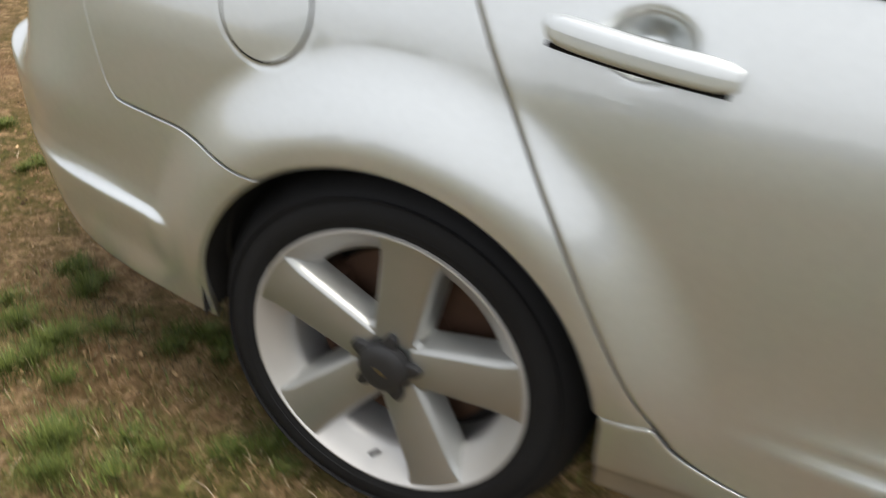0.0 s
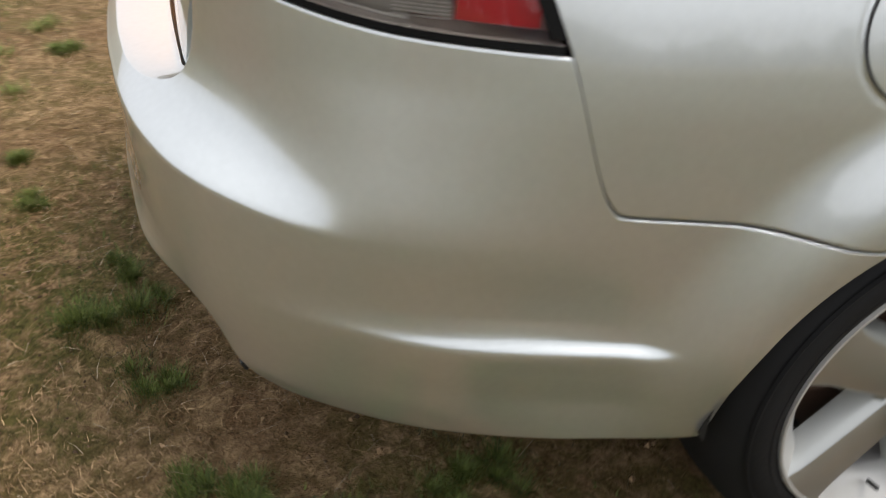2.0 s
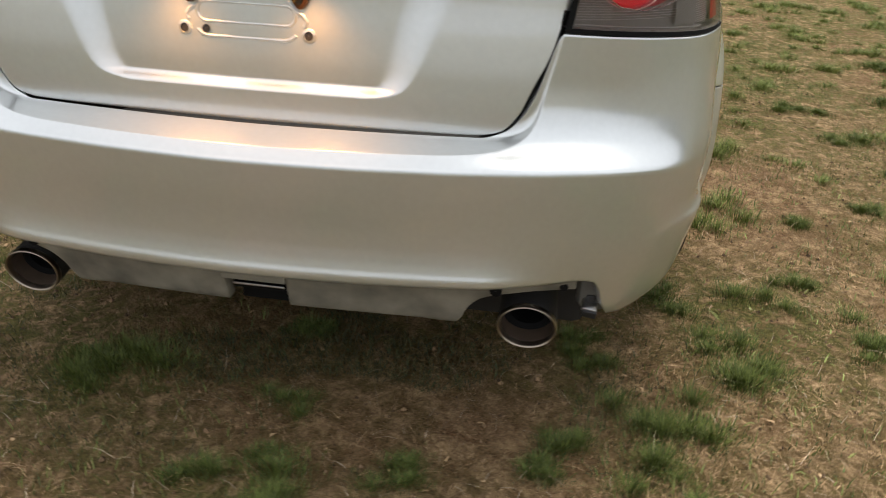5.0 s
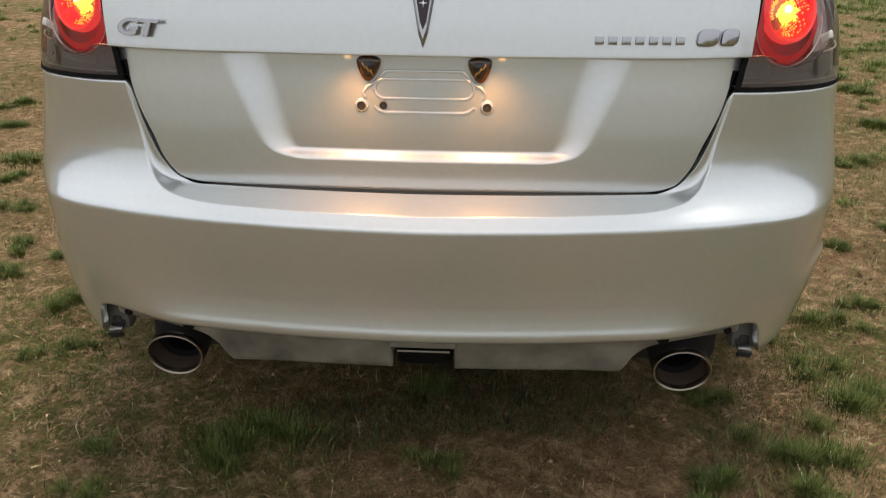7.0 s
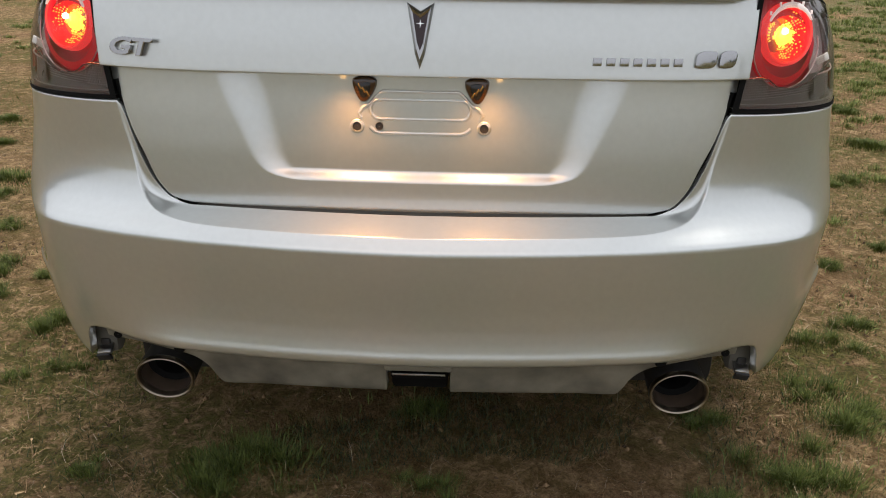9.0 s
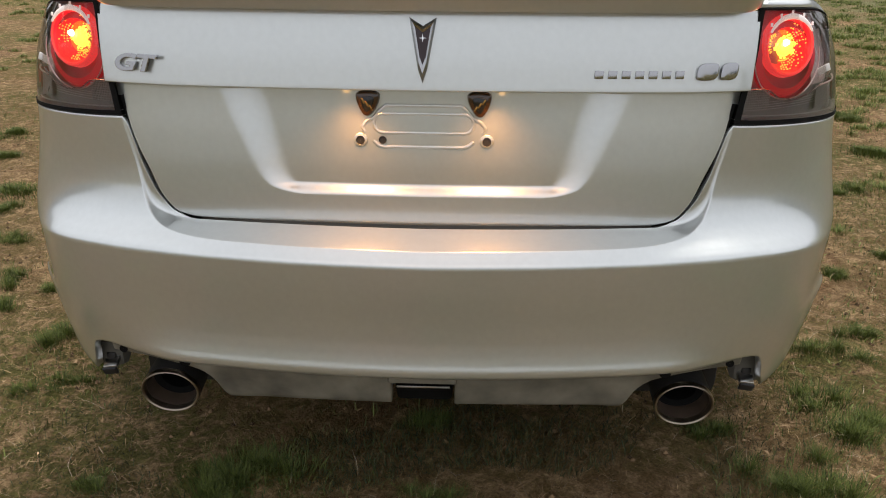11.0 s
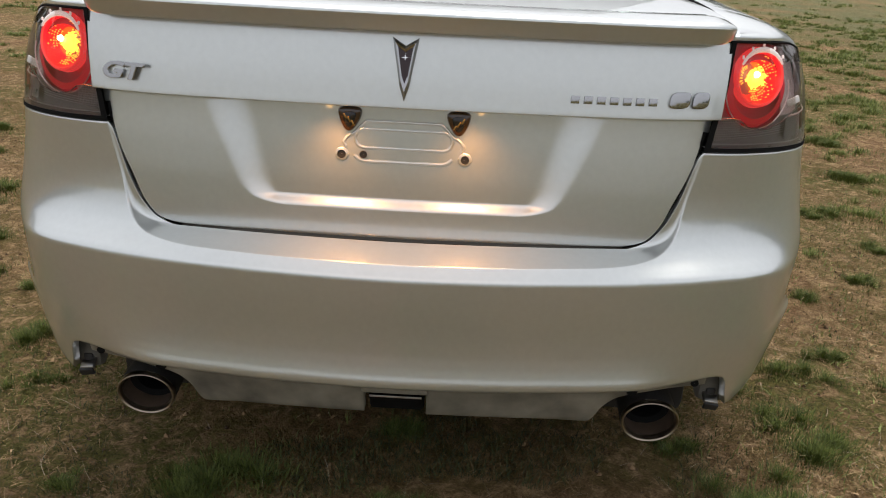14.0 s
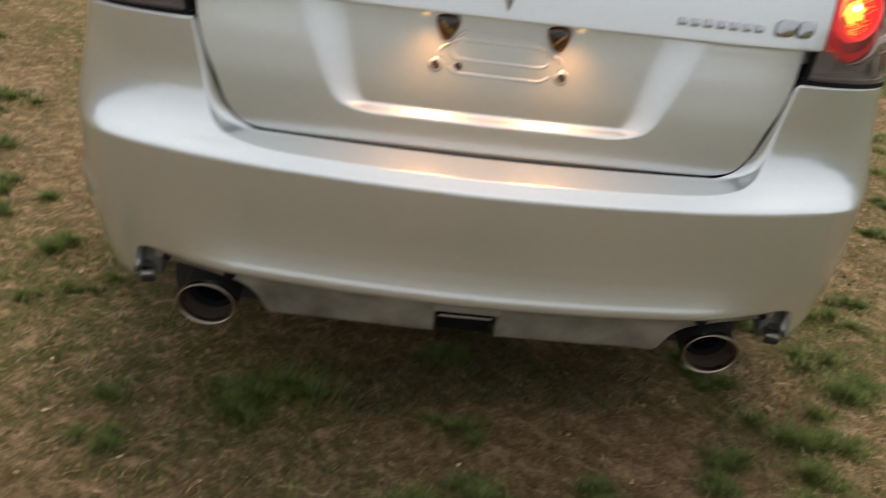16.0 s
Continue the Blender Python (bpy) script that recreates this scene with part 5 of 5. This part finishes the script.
# the tufts that stand near the car
near = [(-1.16, 0.92, 0.085), (-0.96, 0.72, 0.065), (-1.95, 2.25, 0.19), (-1.72, 1.70, 0.085), (-1.50, 1.35, 0.075), (-1.32, 1.25, 0.06), (-2.32, 2.86, 0.11), (-2.53, 3.35, 0.12), (-1.92, 2.03, 0.10),
        (1.22, 0.92, 0.095), (1.06, 0.60, 0.11), (1.79, 2.49, 0.10), (1.90, 2.05, 0.07), (2.26, 3.25, 0.14), (1.64, 1.70, 0.06), (1.40, 1.53, 0.05), (1.28, 1.08, 0.06), (0.86, 0.34, 0.095), (0.80, 0.16, 0.09), (0.92, 0.06, 0.06),
        (0.33, 0.08, 0.075), (-0.09, -0.02, 0.065), (0.11, -0.06, 0.115), (0.04, 0.05, 0.05), (0.03, 0.24, 0.07), (-0.38, 0.33, 0.15), (-0.45, 0.26, 0.10), (0.63, 0.20, 0.075), (0.60, 0.13, 0.06), (-0.75, 0.25, 0.05), (-0.72, 0.11, 0.06),
        (-1.08, 0.64, 0.06), (-1.44, 1.12, 0.09), (-1.72, 0.14, 0.13), (-1.40, 0.17, 0.13), (-0.69, -0.32, 0.06), (-1.54, -0.30, 0.08), (-0.44, -0.24, 0.06), (0.01, -0.75, 0.07), (0.20, -0.43, 0.06), (0.65, 0.64, 0.08),
        (0.66, 0.52, 0.08), (1.00, 0.50, 0.10), (0.88, 0.90, 0.085), (1.68, 2.94, 0.09), (1.42, 0.75, 0.07), (2.52, 4.12, 0.14), (0.0, 0.52, 0.07), (-1.48, -0.88, 0.10), (-0.91, -0.69, 0.09), (-0.69, -0.50, 0.10)]
rows_t = []
for x, y, r in near:
    r = r * (1.3 if x > 0.75 else 1.0)
    for k in range(rng.randint(4, 7)):
        rows_t.append((x + rng.normal(0, 0.42 * r), y + rng.normal(0, 0.38 * r), rng.uniform(0.45, 0.8) * r, rng.uniform(0.022, 0.044) * (0.8 + 1.5 * r)))
clear = np.array(near)
far_t = []
for gx, gy in itertools.product(np.arange(-7, 9.6, 0.25), np.arange(-3.4, 14, 0.25)):
    x, y = gx + rng.uniform(-0.12, 0.12), gy + rng.uniform(-0.12, 0.12)
    if y < -1.2 and abs(x) > 4:
        continue
    if (abs(x) < 2.0 and y < 3.2 and np.min(np.hypot(clear[:, 0] - x, clear[:, 1] - y)) < 0.24) or (abs(x) < 0.9 and -0.9 < y < 6):
        continue
    if abs(x) < 1.3 and y < 1.2 and rng.uniform() < 0.75:
        continue
    if noise.noise(Vector((x * 0.55, y * 0.55, 3.0))) + rng.uniform(-0.35, 0.35) < (-0.20 if x > 0.6 else 0.10):
        continue
    big = rng.uniform(0, 1) ** 2
    for k in range(1 + int(3.5 * big)):  # a clump of one to four mounds
        far_t.append((x + rng.normal(0, 0.09) * (k > 0), y + rng.normal(0, 0.06) * (k > 0), rng.uniform(0.06, 0.095) + 0.05 * big, rng.uniform(0.028, 0.046) + 0.012 * big))
for k in range(900):
    far_t.append((rng.uniform(-16, 22), 13.5 + 30 * rng.uniform(0, 1) ** 1.5, rng.uniform(0.12, 0.28), rng.uniform(0.03, 0.07)))
me = tuft_blades("grass_tufts", rows_t, 900, GRASS, rng, 0.62, 520)
tagged(new("grass_tufts", me), "green grass tufts in dry earth round the car", "grass", kind="stuff")
me = tuft_blades("field_grass", far_t, 210, FIELD_GRASS, rng, 0.80, 170)
tagged(new("field_grass", me), "scattered green grass tufts over the field", "grass", kind="stuff")

# short thin grass between the tufts and dry straw lying on the earth
n = 70000
x, y = rng.uniform(-3.2, 4.0, n), rng.uniform(-1.6, 4.6, n)
keep = np.array([noise.noise(Vector((a * 1.6, b * 1.6, 9.0))) for a, b in zip(x, y)]) > 0.02
x, y = x[keep], y[keep]
k = len(x)
me = blades("thin_grass", np.stack([x, y, bumps(x, y) - 0.003], -1), rng.uniform(0.012, 0.035, k), rng.uniform(0.0015, 0.003, k), rng.uniform(0.3, 1.0, k), rng.uniform(0, 6.28, k), GRASS)
tagged(new("thin_grass", me), "thin short green grass between the tufts", "grass", kind="stuff")
n = 60000
x, y = rng.uniform(0.9, 8.5, n), rng.uniform(-0.8, 11.0, n)
keep = np.array([noise.noise(Vector((a * 0.9, b * 0.9, 12.0))) for a, b in zip(x, y)]) + rng.uniform(-0.3, 0.3, n) > -0.05
x, y = x[keep], y[keep]
k = len(x)
me = blades("sparse_grass", np.stack([x, y, bumps(x, y) - 0.003], -1), rng.uniform(0.010, 0.026, k), rng.uniform(0.0025, 0.005, k), rng.uniform(0.5, 1.2, k), rng.uniform(0, 6.28, k), FIELD_GRASS)
tagged(new("sparse_grass", me), "sparse short yellow-green grass on the field", "grass", kind="stuff")
n = 150000
x, y = rng.uniform(-2.4, 2.6, n), rng.uniform(-1.4, 2.8, n)
keep = np.array([noise.noise(Vector((a * 2.3, b * 2.3, 4.0))) + 0.6 * noise.noise(Vector((a * 9, b * 9, 1.0))) for a, b in zip(x, y)]) + rng.uniform(-0.3, 0.3, n) > -0.12
x, y = x[keep], y[keep]
n = len(x)
me = blades("straw", np.stack([x, y, bumps(x, y) + rng.uniform(0, 0.004, n)], -1), rng.uniform(0.007, 0.024, n) * (1 + 1.8 * rng.uniform(0, 1, n) ** 4), rng.uniform(0.0007, 0.0016, n), rng.uniform(0.8, 1.3, n), rng.uniform(0, 6.28, n), STRAW, flat=0.8, curl=rng.normal(0, 0.6, n))
tagged(new("straw", me), "dry straw litter lying on the earth", "straw", kind="stuff")
n = 3600
x, y = rng.uniform(-2.4, 2.6, n), rng.uniform(-1.4, 2.8, n)
length = rng.uniform(0.022, 0.05, n) * (1 + 0.9 * rng.uniform(0, 1, n) ** 5)
me = blades("long_straw", np.stack([x, y, bumps(x, y) + rng.uniform(0.002, 0.010, n)], -1), length, rng.uniform(0.0007, 0.0015, n), rng.uniform(0.8, 1.2, n), rng.uniform(0, 6.28, n), PALE_STRAW, flat=0.75, curl=rng.normal(0, 0.8, n))
tagged(new("long_straw", me), "long pale bleached straws scattered on the earth", "straw", kind="stuff")
# close turf under the bumper, darkened for the shade there, and clods of earth
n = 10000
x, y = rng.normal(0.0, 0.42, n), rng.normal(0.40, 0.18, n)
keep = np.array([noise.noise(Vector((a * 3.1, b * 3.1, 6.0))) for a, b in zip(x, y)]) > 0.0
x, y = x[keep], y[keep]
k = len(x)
me = blades("shade_turf", np.stack([x, y, bumps(x, y) - 0.003], -1), rng.uniform(0.012, 0.032, k), rng.uniform(0.0013, 0.0026, k), rng.uniform(0.3, 1.0, k), rng.uniform(0, 6.28, k), SHADE_TURF, curl=rng.normal(0, 0.3, k))
tagged(new("shade_turf", me), "close green turf darkened to deepen the shade under the bumper", "grass", kind="stuff")
n = 22000
x, y, r = rng.uniform(-2.6, 3.2, n), rng.uniform(-1.4, 3.6, n), 0.0022 + 0.007 * rng.uniform(0, 1, n) ** 4
z = bumps(x, y)
a0 = rng.uniform(0, 6.28, n)
corner = np.stack([np.stack([x + r * q * np.cos(a0 + k * 1.571), y + r * q * np.sin(a0 + k * 1.571), z - 0.001 + 0 * r], -1) for k, q in enumerate((1.0, 0.8, 1.15, 0.9))] + [np.stack([x, y, z + r * 0.9], -1)], 1)
base = np.arange(n)[:, None] * 5
clod_faces = np.stack([base + np.array(q) for q in ((0, 1, 4), (1, 2, 4), (2, 3, 4), (3, 0, 4))], 1).reshape(-1, 3)
me = mesh_from("clods", corner.reshape(-1, 3), clod_faces.tolist(), CLOD, False)
tagged(new("clods", me), "small clods of dry brown earth", "clods", kind="stuff")
n = 1500
x, y = rng.uniform(-3.0, 3.6, n), rng.uniform(-1.6, 4.2, n)
me = blades("leaf_litter", np.stack([x, y, bumps(x, y) + 0.003], -1), rng.uniform(0.008, 0.022, n), rng.uniform(0.004, 0.010, n), rng.uniform(0.8, 1.2, n), rng.uniform(0, 6.28, n), STRAW, flat=0.8)
tagged(new("leaf_litter", me), "small pale dry leaf flakes on the earth", "leaf litter", kind="stuff")

# far woods beside the field, out of view, mirrored in the car's right flank
wood_v, wood_f = [], []
crown_v, crown_f = [], []
wr = random.Random(21)
# left and front trees are added only to cut the low sky's light
for k in range(210):
    az, dist = radians(wr.uniform(-40, 200)), wr.uniform(46, 62)
    cx, cy, tall = dist * math.cos(az), dist * math.sin(az) + 1, wr.uniform(4.2, 6.8)
    b0 = len(wood_v)
    for lev, (zz, rr) in enumerate(((-0.1, 0.26), (0.35 * tall, 0.17), (0.8 * tall, 0.05))):
        for q in range(6):
            wood_v.append((cx + rr * math.cos(q * 1.0472) + 0.15 * lev * math.sin(k), cy + rr * math.sin(q * 1.0472), zz))
    for lev in range(2):
        for q in range(6):
            wood_f.append((b0 + lev * 6 + q, b0 + lev * 6 + (q + 1) % 6, b0 + lev * 6 + 6 + (q + 1) % 6, b0 + lev * 6 + 6 + q))
    for q in range(100):
        h = wr.random() ** 0.8
        spread_r = 0.30 * tall * math.sin(math.pi * min(1.0, 0.12 + 0.86 * h)) * math.sqrt(wr.random()) * (0.7 + 0.5 * wr.random())
        a, size = wr.uniform(0, 6.28), wr.uniform(0.25, 0.62)
        px, py, pz = cx + spread_r * math.cos(a), cy + spread_r * math.sin(a), tall * (0.18 + 0.84 * h)
        b0 = len(crown_v)
        for dx, dy, dz in ((1, 0, 0.2), (-0.8, 0.3, -0.1), (0, 1, 0.1), (0.1, -0.9, 0), (0, 0.1, 0.8), (0.1, 0, -0.7)):
            crown_v.append((px + dx * size * wr.uniform(0.7, 1.2), py + dy * size * wr.uniform(0.7, 1.2), pz + dz * size))
        for f in ((0, 2, 4), (2, 1, 4), (1, 3, 4), (3, 0, 4), (2, 0, 5), (1, 2, 5), (3, 1, 5), (0, 3, 5)):
            crown_f.append(tuple(b0 + e for e in f))
tagged(new("woods_trunks", mesh_from("woods_trunks", wood_v, wood_f, BARK)), "grey-brown tree trunks of the unseen far wood", "trees", kind="stuff")
tagged(new("woods_leaves", mesh_from("woods_leaves", crown_v, crown_f, WOODS, False)), "dark green leaf clumps of the unseen far wood", "trees", kind="stuff")
